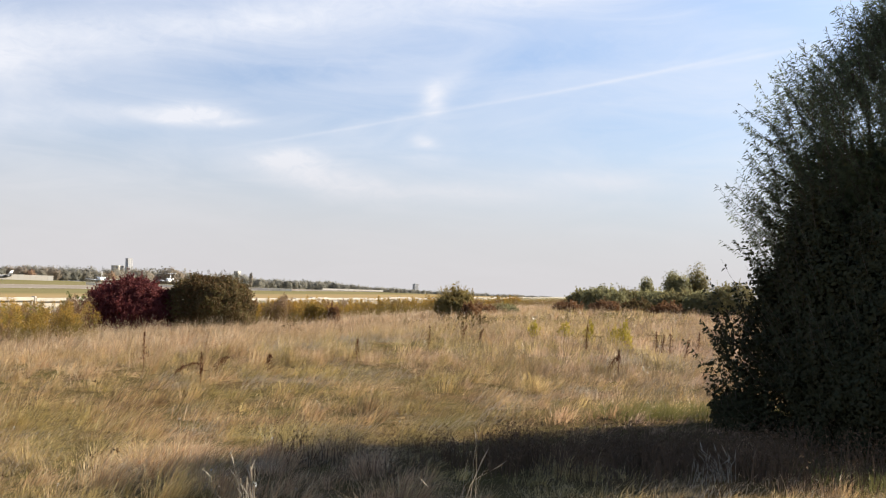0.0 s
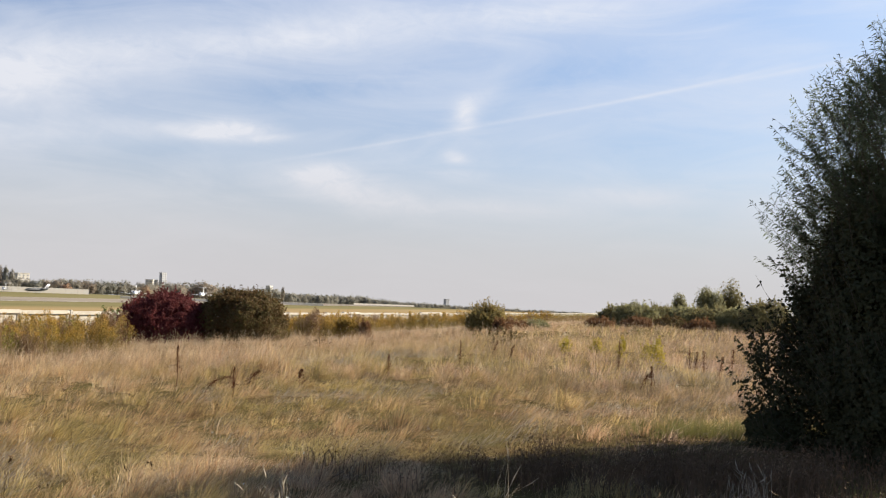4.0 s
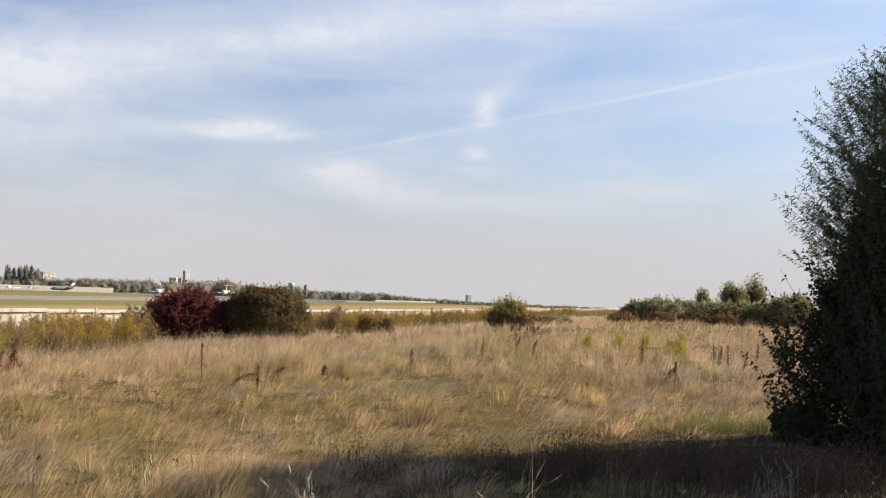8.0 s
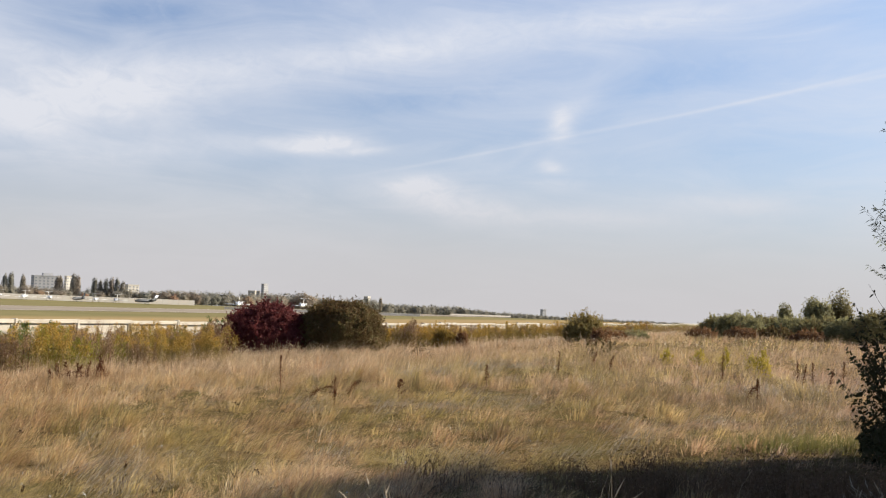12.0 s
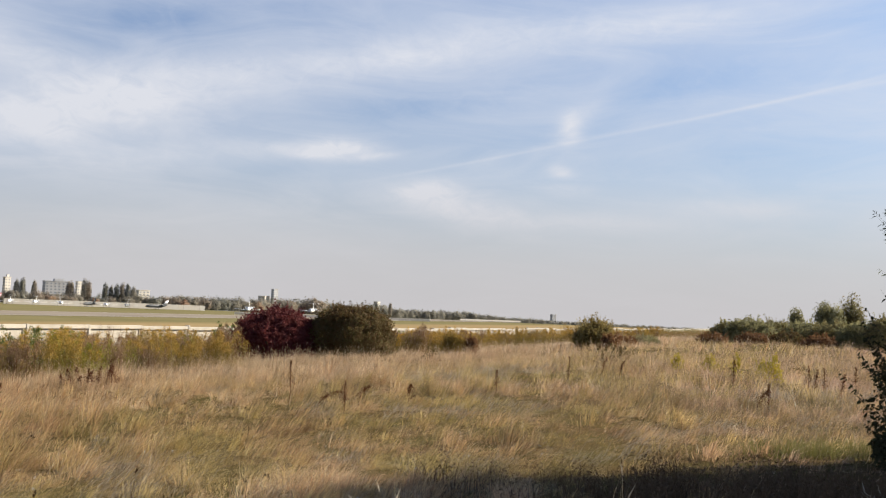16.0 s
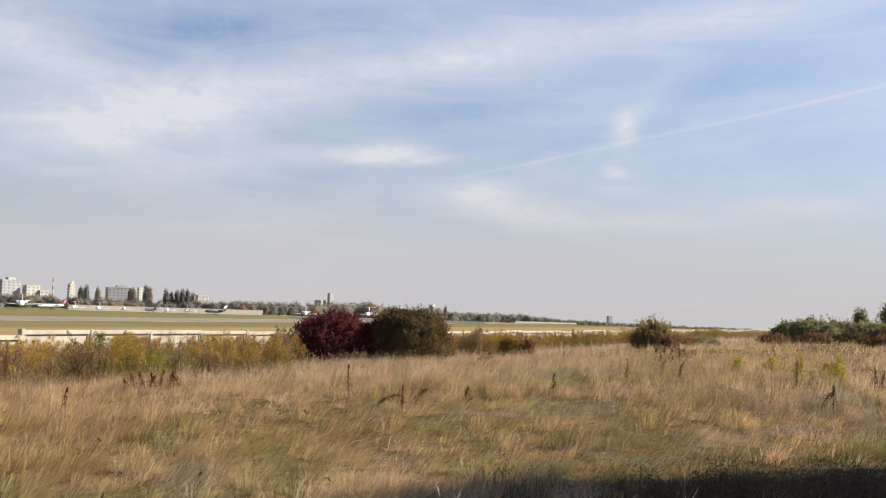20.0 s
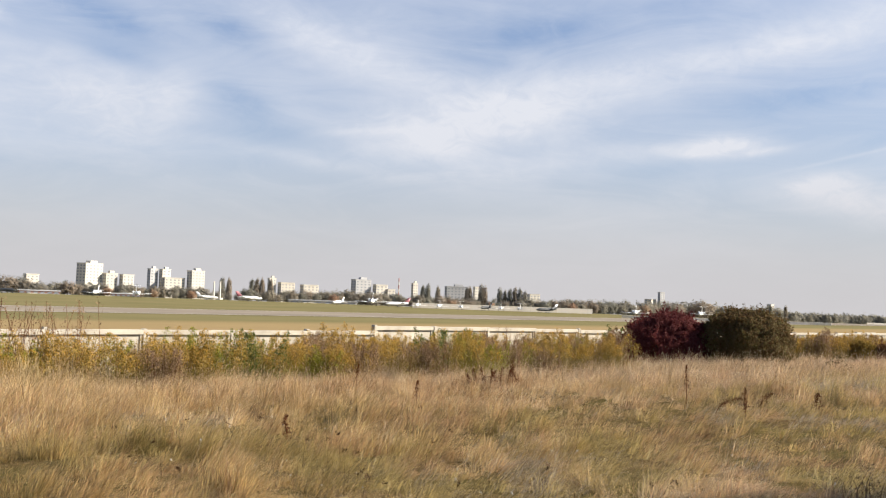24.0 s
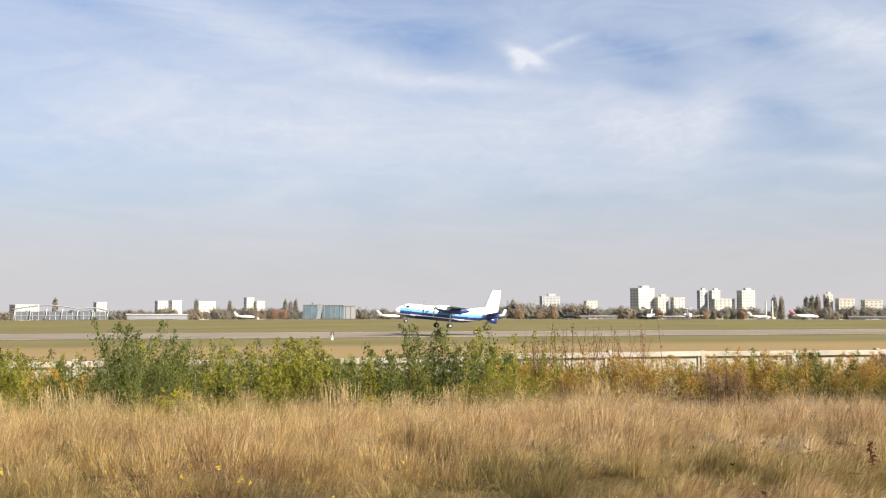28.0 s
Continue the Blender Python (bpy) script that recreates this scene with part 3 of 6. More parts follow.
def build_grass():
    rng = np.random.RandomState(11)
    # ring, blades, height, width, gap between tussocks
    for name, n, r0, r1, az0, az1, tall, wide, gap in (("near_grass", 300000, 4.2, 11.0, -34, 98, 0.30, 0.0032, 0.27),
                                                       ("middle_grass", 520000, 11.0, 22.0, -30, 96, 0.31, 0.0048, 0.30),
                                                       ("far_grass", 340000, 22.0, 45.0, -24, 92, 0.36, 0.0105, 0.45),
                                                       ("farthest_grass", 110000, 45.0, 130.0, -22, 34, 0.42, 0.03, 1.1)):
        cx, cy = tussocks(rng, r0, r1, az0, az1, gap)
        cd, caz = cx * N[0] + cy * N[1], np.degrees(np.arctan2(-cx, cy))
        hollow = np.clip((waves(cx, cy, 5.0, 41) + 0.5 * waves(cx, cy, 1.3, 43) - 0.45) / 0.3, 0, 1)
        shade = np.exp(-((cx - 3.4) ** 2 / 6.0 + (cy - 10.6) ** 2 / 3.0))
        trodden = np.exp(-((cx - 2.3) ** 2 / 7.0 + (cy - 8.2) ** 2 / 4.0))
        track = track_at(cx, cy)
        edge = np.where(np.abs(caz - 16) < 5.5, 36.0, 30.0)
        keep = (cd < edge) & (rng.uniform(0, 1, len(cx)) > 0.5 * hollow + 0.55 * track + 0.45 * shade)
        cx, cy, cd, caz, hollow, shade, track, trodden = (v[keep] for v in (cx, cy, cd, caz, hollow, shade, track, trodden))
        m = len(cx)
        pale = np.clip((cd - 9.5) / 4.0, 0, 1)
        weedy = np.clip((caz - 42) / 12, 0, 1)
        upright = np.maximum(pale, np.clip((np.hypot(cx, cy) - 18) / 5, 0, 1))
        swell = 0.15 * waves(cx, cy, 0.8, 3) + 0.2 * waves(cx, cy, 2.2, 4) + 0.42 * waves(cx, cy, 5.5, 5)
        size = np.clip(rng.lognormal(0, 0.28, m) + swell, 0.45, 1.8) * (1 + 0.25 * pale * weedy) * (1 - 0.6 * shade) * (1 - 0.5 * trodden) * (1 - 0.55 * track) * (1 - 0.4 * hollow)
        combed = waves(cx, cy, 0.75, 8)
        lay = np.clip(1.0 + 0.2 * combed + rng.normal(0, 0.2, m) - 0.62 * upright * (0.8 + 0.2 * weedy), 0.12, 1.25)
        wind = -66 + 38 * waves(cx, cy, 0.4, 14) + 30 * waves(cx, cy, 3.1, 15) + rng.normal(0, 32, m)
        dry = np.clip(0.52 + 0.2 * waves(cx, cy, 5.0, 72) + 0.18 * waves(cx, cy, 1.5, 71) + 0.12 * waves(cx, cy, 0.45, 73) + rng.normal(0, 0.16, m) + 0.12 * combed - 0.25 * hollow - 0.2 * track + 0.3 * pale * weedy, 0, 1)
        k = rng.choice(m, n, p=size / size.sum())
        out, ring = rng.uniform(0, math.tau, n), np.abs(rng.normal(0, 1, n)) * gap * 0.42
        x, y = cx[k] - ring * np.sin(out), cy[k] + ring * np.cos(out)
        r = np.hypot(x, y)
        tall_stem = rng.uniform(0, 1, n) < np.clip(0.014 + 0.03 * np.clip((r - 10) / 6, 0, 1) * (1 - weedy[k]) + 0.12 * upright[k] * (0.6 + 0.9 * weedy[k]) + 0.03 * waves(x, y, 0.6, 21), 0.01, 0.3)
        high = tall * size[k] * np.where(tall_stem, rng.uniform(0.8, 1.35, n), rng.uniform(0.35, 1.05, n))
        high = np.clip(high, 0.05, 1.1)
        # blades fan out from the tussock's heart and are laid over by the wind
        push, fan = lay[k] * np.where(tall_stem, 0.85, 1.0) + rng.normal(0, 0.2, n), 0.4 * np.clip(ring / (gap * 0.4), 0, 1.4)
        wx, wy = -np.sin(np.radians(wind[k])), np.cos(np.radians(wind[k]))
        ox = push * wx - fan * np.sin(out) + rng.normal(0, 0.2, n)
        oy = push * wy + fan * np.cos(out) + rng.normal(0, 0.2, n)
        least = np.where(rng.uniform(0, 1, n) < 0.05, 0.3, np.clip(lay[k] - 0.22, 0.05, 0.9))
        lean, lean_az = np.clip(np.hypot(ox, oy), least, 1.25), np.degrees(np.arctan2(-ox, oy))
        width = wide * rng.uniform(0.6, 1.5, n)
        dryness = np.clip(dry[k] + rng.normal(0, 0.12, n), 0, 1)
        low = ~tall_stem
        bent = r1 < 25
        many = 5 if bent else 3
        verts, faces, mid, tip = blades(rng, x[low], y[low], high[low], width[low], lean_az[low], lean[low], bent)
        ob = new(name, mesh_of(name, verts, faces, [GRASS], tint=np.repeat(dryness[low], many)))
        tagged(ob, "matted dry meadow grass, straw to olive", "grass", kind="stuff")
        verts, faces, mid, tip = blades(rng, x[tall_stem], y[tall_stem], high[tall_stem], width[tall_stem] * 0.62, lean_az[tall_stem], lean[tall_stem], bent)
        ob = new("grass_stems", mesh_of("grass_stems", verts, faces, [SEED], tint=np.repeat(dryness[tall_stem], many)))
        tagged(ob, "tall pale stems of the dry grass", "grass", kind="stuff")
        some = rng.uniform(0, 1, len(tip)) < 0.65
        k = some.sum()
        verts, faces = plumes(rng, mid[some], tip[some], (0.09 if r1 < 30 else 0.14) * rng.uniform(0.6, 1.3, k), wide * rng.uniform(0.3, 0.6, k))
        ob = new("seed_heads", mesh_of("seed_heads", verts, faces, [SEED], tint=np.repeat(np.tile(dryness[tall_stem][some], 2), 4)))
        tagged(ob, "pale feathery seed heads of the dry grass", "grass", kind="stuff")
    # the low trodden grass underfoot and behind
    for n, r0, r1, az0, az1, wide in ((42000, 0.3, 4.3, -180, 180, 0.005), (70000, 4.2, 15.0, 96, 328, 0.009)):
        x, y = scatter(rng, n, r0, r1, az0, az1)
        verts, faces, mid, tip = blades(rng, x, y, rng.uniform(0.08, 0.26, n) * (0.8 + 0.3 * waves(x, y, 1.5, 61)), wide * rng.uniform(0.6, 1.4, n), -30 + 90 * waves(x, y, 1.1, 62) + rng.normal(0, 60, n), np.clip(rng.normal(0.7, 0.25, n), 0.1, 1.15), False)
        tagged(new("trodden_grass", mesh_of("trodden_grass", verts, faces, [GRASS], tint=np.full(len(verts), 0.45))), "low trodden dry grass round the path", "grass", kind="stuff")
    # short dead blades lying flat between the tussocks
    n = 150000
    x, y = scatter(rng, n, 5.0, 24.0, -32, 96)
    keep = x * N[0] + y * N[1] < 24
    x, y = x[keep], y[keep]
    n = len(x)
    verts, faces, mid, tip = blades(rng, x, y, rng.uniform(0.10, 0.24, n), np.clip(np.hypot(x, y) * 0.0004, 0.004, 0.009) * rng.uniform(0.6, 1.4, n), -66 + rng.normal(0, 75, n), np.clip(rng.normal(1.12, 0.1, n), 0.8, 1.25), False)
    dryness = np.clip(0.5 + 0.25 * waves(x, y, 4.0, 81) + rng.normal(0, 0.2, n) + 0.3 * np.exp(-((x + 0.2) ** 2 / 0.3 + (y - 11.7) ** 2 / 0.5)), 0, 1)
    tagged(new("thatch", mesh_of("thatch", verts, faces, [GRASS], tint=np.repeat(dryness, 3))), "flattened dead grass between the tussocks", "grass", kind="stuff")
    # pale sheaves laid over by the wind, in drifts
    cx, cy = scatter(rng, 2600, 6.0, 32.0, -22, 80)
    # no pale sheaves where the willow's shadow falls, so it stays dark
    open_sky = (((cx - 2.4) ** 2 / 13.0 + (cy - 9.6) ** 2 / 4.0) > 1.0) & (waves(cx, cy, 0.75, 8) + 0.5 * waves(cx, cy, 1.6, 34) + rng.normal(0, 0.2, len(cx)) > 0.42)
    cx, cy = cx[open_sky][:460], cy[open_sky][:460]
    sheaves, many = len(cx), 60
    x = np.repeat(cx, many) + rng.normal(0, 0.16, sheaves * many)
    y = np.repeat(cy, many) + rng.normal(0, 0.16, sheaves * many)
    way_over = np.repeat(-66 + 38 * waves(cx, cy, 0.4, 14) + rng.normal(0, 14, sheaves), many)
    long = np.repeat(rng.uniform(0.3, 0.56, sheaves), many) * rng.uniform(0.5, 1.1, sheaves * many)
    r = np.hypot(x, y)
    verts, faces, mid, tip = blades(rng, x, y, long, np.clip(r * 0.00036, 0.0028, 0.009) * rng.uniform(0.6, 1.3, sheaves * many), way_over + rng.normal(0, 16, sheaves * many), np.clip(rng.normal(1.02, 0.14, sheaves * many), 0.4, 1.22), True)
    tagged(new("pale_tufts", mesh_of("pale_tufts", verts, faces, [PALE_TUFT])), "pale straw tufts bent over by the wind", "grass", kind="stuff")
    # short green grass by the willow
    x, y = scatter(rng, 46000, 7.6, 14.0, -30, -8)
    strip = np.exp(-((np.hypot(x, y) - 12.8) / 0.7) ** 2) * np.clip((-np.degrees(np.arctan2(-x, y)) - 8) / 3, 0, 1)
    strip += 0.9 * np.exp(-((np.hypot(x, y) - 8.7) / 0.7) ** 2) * np.clip((-np.degrees(np.arctan2(-x, y)) - 18) / 4, 0, 1)
    keep = 0.4 * waves(x, y, 1.6, 31) + rng.normal(0, 0.25, len(x)) + 1.3 * strip > 0.75
    x, y = x[keep], y[keep]
    n = len(x)
    verts, faces, mid, tip = blades(rng, x, y, rng.uniform(0.08, 0.26, n), 0.006 * rng.uniform(0.6, 1.4, n), rng.uniform(0, 360, n), rng.uniform(0.1, 0.7, n), True)
    tagged(new("green_grass", mesh_of("green_grass", verts, faces, [LUSH])), "short green grass round the willow", "grass", kind="stuff")


build_grass()


def build_flowers():
    """Small yellow and white flowers low in the grass."""
    rng = np.random.RandomState(51)
    for name, label, n, r0, r1, az0, az1, size, mat in (("yellow_flowers", "small yellow flowers in the grass", 90, 5.6, 10, 66, 92, 0.016, YELLOW_FLOWER), ("white_flowers", "tiny white flowers in the dry grass", 60, 5.6, 13, 2, 60, 0.008, PAINT_WHITE)):
        x, y = scatter(rng, n, r0, r1, az0, az1)
        z = ground_z(x, y) + rng.uniform(0.25, 0.5, n)
        p = np.repeat(np.stack((x, y, z), -1), 6, 0) + rng.normal(0, size * 0.5, (n * 6, 3))
        a = rng.normal(0, 1, (n * 6, 3)) * size
        b = rng.normal(0, 1, (n * 6, 3)) * size
        verts = np.stack((p - a * 0.5, p + b * 0.4, p + a * 0.5), 1).reshape(-1, 3)
        tagged(new(name, mesh_of(name, verts, np.arange(n * 18).reshape(-1, 3), [mat])), label, "flowers", kind="stuff")


def build_umbels():
    """Small dark dry flower heads on thin stems."""
    rng = np.random.RandomState(57)
    x, y = scatter(rng, 34, 6.5, 13.0, 12, 50)
    n = len(x)
    verts, faces, mid, tip = blades(rng, x, y, rng.uniform(0.32, 0.52, n), np.full(n, 0.004), rng.uniform(0, 360, n), rng.uniform(0.05, 0.35, n), True)
    p = np.repeat(tip, 9, 0) + rng.normal(0, 0.013, (n * 9, 3))
    a, b = rng.normal(0, 0.010, (n * 9, 3)), rng.normal(0, 0.008, (n * 9, 3))
    heads = np.stack((p - a, p + b, p + a), 1).reshape(-1, 3)
    k = np.arange(n * 27).reshape(-1, 3) + len(verts)
    mesh = mesh_of("dry_umbels", np.concatenate((verts, heads)), np.concatenate((faces, k)), [UMBEL])
    tagged(new("dry_umbels", mesh), "small dark brown dry flower heads in the grass", "flowers", kind="stuff")


def build_shade_weeds():
    """Dark dead weeds standing thickly in the hollow beside the willow, deepening its shade."""
    rng = np.random.RandomState(58)
    cx, cy = rng.normal(1.7, 1.35, 150), rng.normal(8.9, 0.6, 150)
    k = rng.randint(0, 150, 4200)
    x, y = cx[k] + rng.normal(0, 0.13, len(k)), cy[k] + rng.normal(0, 0.13, len(k))
    n = len(x)
    high = rng.uniform(0.18, 0.42, 150)[k] * rng.uniform(0.5, 1.1, n)
    verts, faces, mid, tip = blades(rng, x, y, high, rng.uniform(0.004, 0.009, n), rng.uniform(0, 360, n), rng.uniform(0.1, 0.6, n), True)
    p = np.repeat(tip, 5, 0) + rng.normal(0, 0.035, (n * 5, 3))
    a, b = rng.normal(0, 0.008, (n * 5, 3)), rng.normal(0, 0.006, (n * 5, 3))
    heads = np.stack((p - a, p + b, p + a), 1).reshape(-1, 3)
    mesh = mesh_of("dead_weeds", np.concatenate((verts, heads)), np.concatenate((faces, np.arange(n * 15).reshape(-1, 3) + len(verts))), [DEAD_SHADE_WEED])
    tagged(new("dead_weeds", mesh), "low dark brown dead weeds deepening the shade beside the willow", "weeds", kind="stuff")


# dark weed colour, also used to deepen the willow's shade
DEAD_SHADE_WEED = surface("dead_shade_weed", (0.10, 0.068, 0.045), 1.0, 0.3, 3.0, island=0.6, hue=(0.17, 0.115, 0.07))
build_shade_weeds()
UMBEL = surface("dry_umbel", (0.085, 0.05, 0.028), 1.0, 0.3, 4.0)
build_umbels()
YELLOW_FLOWER = surface("yellow_petals", (0.584, 0.438, 0.0292), 0.6, 0.2, 3.0, through_light=0.3)
build_flowers()

# ---- bushes and trees ----


def leaf_cloud(rng, centres, normals, size, long=1.6, hug=0.0):
    """Small bent leaves, two faces each, at the given places."""
    n = len(centres)
    a = rng.normal(0, 1, (n, 3))
    a -= hug * np.sum(a * normals, 1)[:, None] * normals
    a /= np.linalg.norm(a, axis=1)[:, None]
    b = np.cross(a, normals + rng.normal(0, 0.5 * (1 - 0.6 * hug), (n, 3)))
    b /= np.linalg.norm(b, axis=1)[:, None] + 1e-9
    s = (size * rng.uniform(0.6, 1.4, n))[:, None]
    up = np.cross(a, b) * s * 0.18
    verts = np.stack((centres - a * s * long / 2, centres - b * s / 2 + up, centres + a * s * long / 2, centres + b * s / 2 + up), 1).reshape(-1, 3)
    k = np.arange(n)[:, None] * 4
    return verts, np.concatenate((k + (0, 1, 2), k + (0, 2, 3)), 0)


def lumps(rng, n, rx, ry, rz, z0, knobs=14, fill=0.35):
    """Points near the surface of a lumpy, uneven crown, and their outward ways."""
    hubs = rng.normal(0, 1, (knobs, 3))
    hubs /= np.linalg.norm(hubs, axis=1)[:, None]
    hubs[:, 2] = np.where(rng.uniform(0, 1, knobs) < 0.3, -0.5 * np.abs(hubs[:, 2]), np.abs(hubs[:, 2]) * 0.95 - 0.1)
    reach = rng.uniform(0.72, 1.12, knobs)
    which = rng.randint(0, knobs, n)
    v = rng.normal(0, 1, (n, 3))
    v /= np.linalg.norm(v, axis=1)[:, None]
    r = np.where(rng.uniform(0, 1, n) < fill, rng.uniform(0.1, 0.8, n), rng.uniform(0.75, 1.05, n))
    p = hubs[which] * (reach[which] * 0.62)[:, None] + v * (r * rng.uniform(0.3, 0.48, knobs)[which])[:, None]
    out = p / (np.linalg.norm(p, axis=1)[:, None] + 1e-6)
    return p * (rx, ry, rz) + (0, 0, z0), out


def ripple(p, f, seed):
    """A smooth field of values about -1 to 1 in space."""
    r = np.random.RandomState(seed)
    v = np.zeros(len(p))
    for k in range(7):
        a = r.normal(0, 1, 3)
        v += np.sin(f * r.uniform(0.7, 1.5) * (p @ (a / np.linalg.norm(a))) + r.uniform(0, math.tau))
    return v / 3.4


def dome(rng, n, rx, ry, high, seed, rough=0.13, tuck=0.86):
    """Points in the outer shell of a rounded bush made of many sprays, and their outward ways."""
    half = n // 2
    u = np.concatenate((rng.uniform(0, 1, half), np.zeros(n - half)))
    r = (1 - u ** 3.2) ** 0.46
    r[half:] = np.sqrt(rng.uniform(0, 1, n - half))
    u[half:] = (1 - r[half:] ** (1 / 0.46)) ** (1 / 3.2)
    r = r * (tuck + (1 - tuck) * np.clip(u / 0.35, 0, 1))
    a = rng.uniform(0, math.tau, n)
    p = np.stack((r * np.cos(a), r * np.sin(a), u), -1)
    out = p / (np.linalg.norm(p, axis=1)[:, None] + 1e-6)
    deep = np.abs(rng.normal(0, 0.07, n)) + np.where(rng.uniform(0, 1, n) < 0.25, rng.uniform(0, 0.35, n), 0)
    swell = 1 + 0.45 * rough * ripple(p, 5.0, seed) + 0.5 * rough * ripple(p, 13.0, seed + 1) + 0.45 * rough * ripple(p, 28.0, seed + 2)
    return p * (swell * (1 - deep))[:, None] * (rx, ry, high), out


def sprays(rng, start, aim, long, per, leaf_long, leaf_wide, twig=0.004, bend=0.35):
    """Slender shoots with leaves along both sides: the leaves' mesh, then the twigs' mesh."""
    n = len(start)
    aim = aim / np.linalg.norm(aim, axis=1)[:, None]
    flat = np.cross(aim, rng.normal(0, 1, (n, 3)))
    flat /= np.linalg.norm(flat, axis=1)[:, None]
    rise = (np.array((0, 0, 1.0)) * bend - aim * 0.1)[:, None]

    def along(s):
        return start[:, None] + (aim[:, None] * s[..., None] + rise * (s[..., None] ** 2) * 0.6) * long[:, None, None]

    s = np.sort(rng.uniform(0.08, 1.0, (n, per)), 1)
    p = along(s).reshape(-1, 3)
    side = np.where(np.arange(per) % 2, 1.0, -1.0)[None, :, None]
    d = (aim[:, None] * 0.75 + flat[:, None] * side * 0.75 + rng.normal(0, 0.28, (n, per, 3)) + (0, 0, -0.3)).reshape(-1, 3)
    d /= np.linalg.norm(d, axis=1)[:, None]
    w = np.cross(d, rng.normal(0, 1, d.shape))
    w /= np.linalg.norm(w, axis=1)[:, None]
    m = len(p)
    l, b = (leaf_long * rng.uniform(0.6, 1.3, m))[:, None], (leaf_wide * rng.uniform(0.7, 1.3, m))[:, None]
    leaves = np.stack((p, p + d * l * 0.45 - w * b, p + d * l - np.array((0, 0, 0.15)) * l, p + d * l * 0.45 + w * b), 1).reshape(-1, 3)
    spine = along(np.tile(np.linspace(0, 1, 4), (n, 1)))
    thick = twig * np.array((1.0, 0.75, 0.5, 0.25))[None, :, None]
    other = np.cross(aim, flat)
    rings = np.stack([spine + (math.cos(q) * flat + math.sin(q) * other)[:, None] * thick for q in (0.0, 2.1, 4.2)], 2)
    base = np.arange(n)[:, None] * 12
    faces = [base + (3 * i + q, 3 * i + (q + 1) % 3, 3 * i + 3 + (q + 1) % 3, 3 * i + 3 + q) for i in range(3) for q in range(3)]
    return leaves, np.arange(m)[:, None] * 4 + (0, 1, 2, 3), rings.reshape(-1, 3), np.concatenate(faces)


def bush(name, label, place, rx, ry, high, leaves, size, material, seed, category="bush", stems=7, group="", turn=0.0, stem_r=0.035, shoots=120, shoot=0.3, rough=0.13, long=1.6):
    """A shrub: bent stems, a shell of leaves that swells and sinks, and loose shoots standing out of it."""
    rng = np.random.RandomState(seed)
    thing = tagged(new(name), label, category, group)
    thing.matrix_basis = pose(*place, 0, 0, turn)
    for k in range(stems):
        bm = bmesh.new()
        a = k * math.tau / stems + rng.uniform(-0.3, 0.3)
        tube(bm, [(0.12 * math.cos(a), 0.12 * math.sin(a), -0.05), (rx * 0.3 * math.cos(a), ry * 0.3 * math.sin(a), high * 0.35), (rx * 0.55 * math.cos(a), ry * 0.55 * math.sin(a), high * 0.62)], (stem_r, stem_r * 0.7, stem_r * 0.25), 5)
        part("stem", bm, BARK, thing)
    p, out = dome(rng, leaves, rx, ry, high, seed, rough)
    v, f = leaf_cloud(rng, p, out, np.full(leaves, size), long, hug=0.25)
    tagged(placed("foliage", mesh_of("foliage", v, f, [material]), thing), kind="stuff")
    if shoots:
        p, out = dome(rng, shoots, rx * 0.97, ry * 0.97, high * 0.97, seed, rough)
        aim = out + rng.normal(0, 0.25, (shoots, 3)) + (0, 0, 0.5)
        lv, lf, tv, tf = sprays(rng, p, aim, shoot * rng.uniform(0.5, 1.2, shoots), 16, size * long, size * 0.5)
        tagged(placed("shoot_leaves", mesh_of("shoot_leaves", lv, lf, [material]), thing), kind="stuff")
        tagged(placed("twig_tuft", mesh_of("twig_tuft", tv, tf, [BARK]), thing), kind="stuff")
    return thing


RED_LEAF = surface("red_leaves", (0.14, 0.035, 0.033), 0.7, 0.35, 1.2, through_light=0.35, island=0.6, hue=(0.075, 0.026, 0.026))
OLIVE_LEAF = surface("olive_leaves", (0.112, 0.098, 0.036), 0.7, 0.5, 0.6, through_light=0.35, island=0.7, hue=(0.15, 0.066, 0.034))
BUSH_LEAF = surface("olive_gold_leaves", (0.27, 0.225, 0.08), 0.75, 0.4, 0.8, through_light=0.4, island=0.6, hue=(0.25, 0.15, 0.06))
RUST_LEAF = surface("rust_leaves", (0.22, 0.115, 0.055), 0.75, 0.35, 0.7, through_light=0.3, island=0.6, hue=(0.13, 0.07, 0.03))
GOLD_LEAF = surface("golden_leaves", (0.34, 0.215, 0.045), 0.75, 0.35, 0.9, through_light=0.3, island=0.6, hue=(0.22, 0.16, 0.05))
SCRUB_LEAF = surface("scrub_leaves", (0.22, 0.205, 0.095), 0.8, 0.4, 0.6, through_light=0.45, island=0.6, hue=(0.19, 0.13, 0.06))
WILLOW_LEAF = surface("willow_leaves", (0.135, 0.155, 0.085), 0.5, 0.3, 0.8, through_light=0.5, island=0.6, hue=(0.075, 0.09, 0.045))
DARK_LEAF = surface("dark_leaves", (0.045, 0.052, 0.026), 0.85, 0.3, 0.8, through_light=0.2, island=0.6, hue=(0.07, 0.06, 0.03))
HEDGE_LEAF = surface("hedge_leaves", (0.26, 0.245, 0.125), 0.7, 0.35, 0.5, through_light=0.5, island=0.6, hue=(0.2, 0.18, 0.085))
YELLOW_LEAF = surface("yellow_leaves", (0.36, 0.32, 0.05), 0.6, 0.3, 2.0, through_light=0.45, island=0.5, hue=(0.29, 0.27, 0.045))
SAPLING_LEAF = surface("golden_sapling_leaves", (0.42, 0.325, 0.05), 0.6, 0.3, 2.0, through_light=0.45, island=0.6, hue=(0.30, 0.25, 0.04))
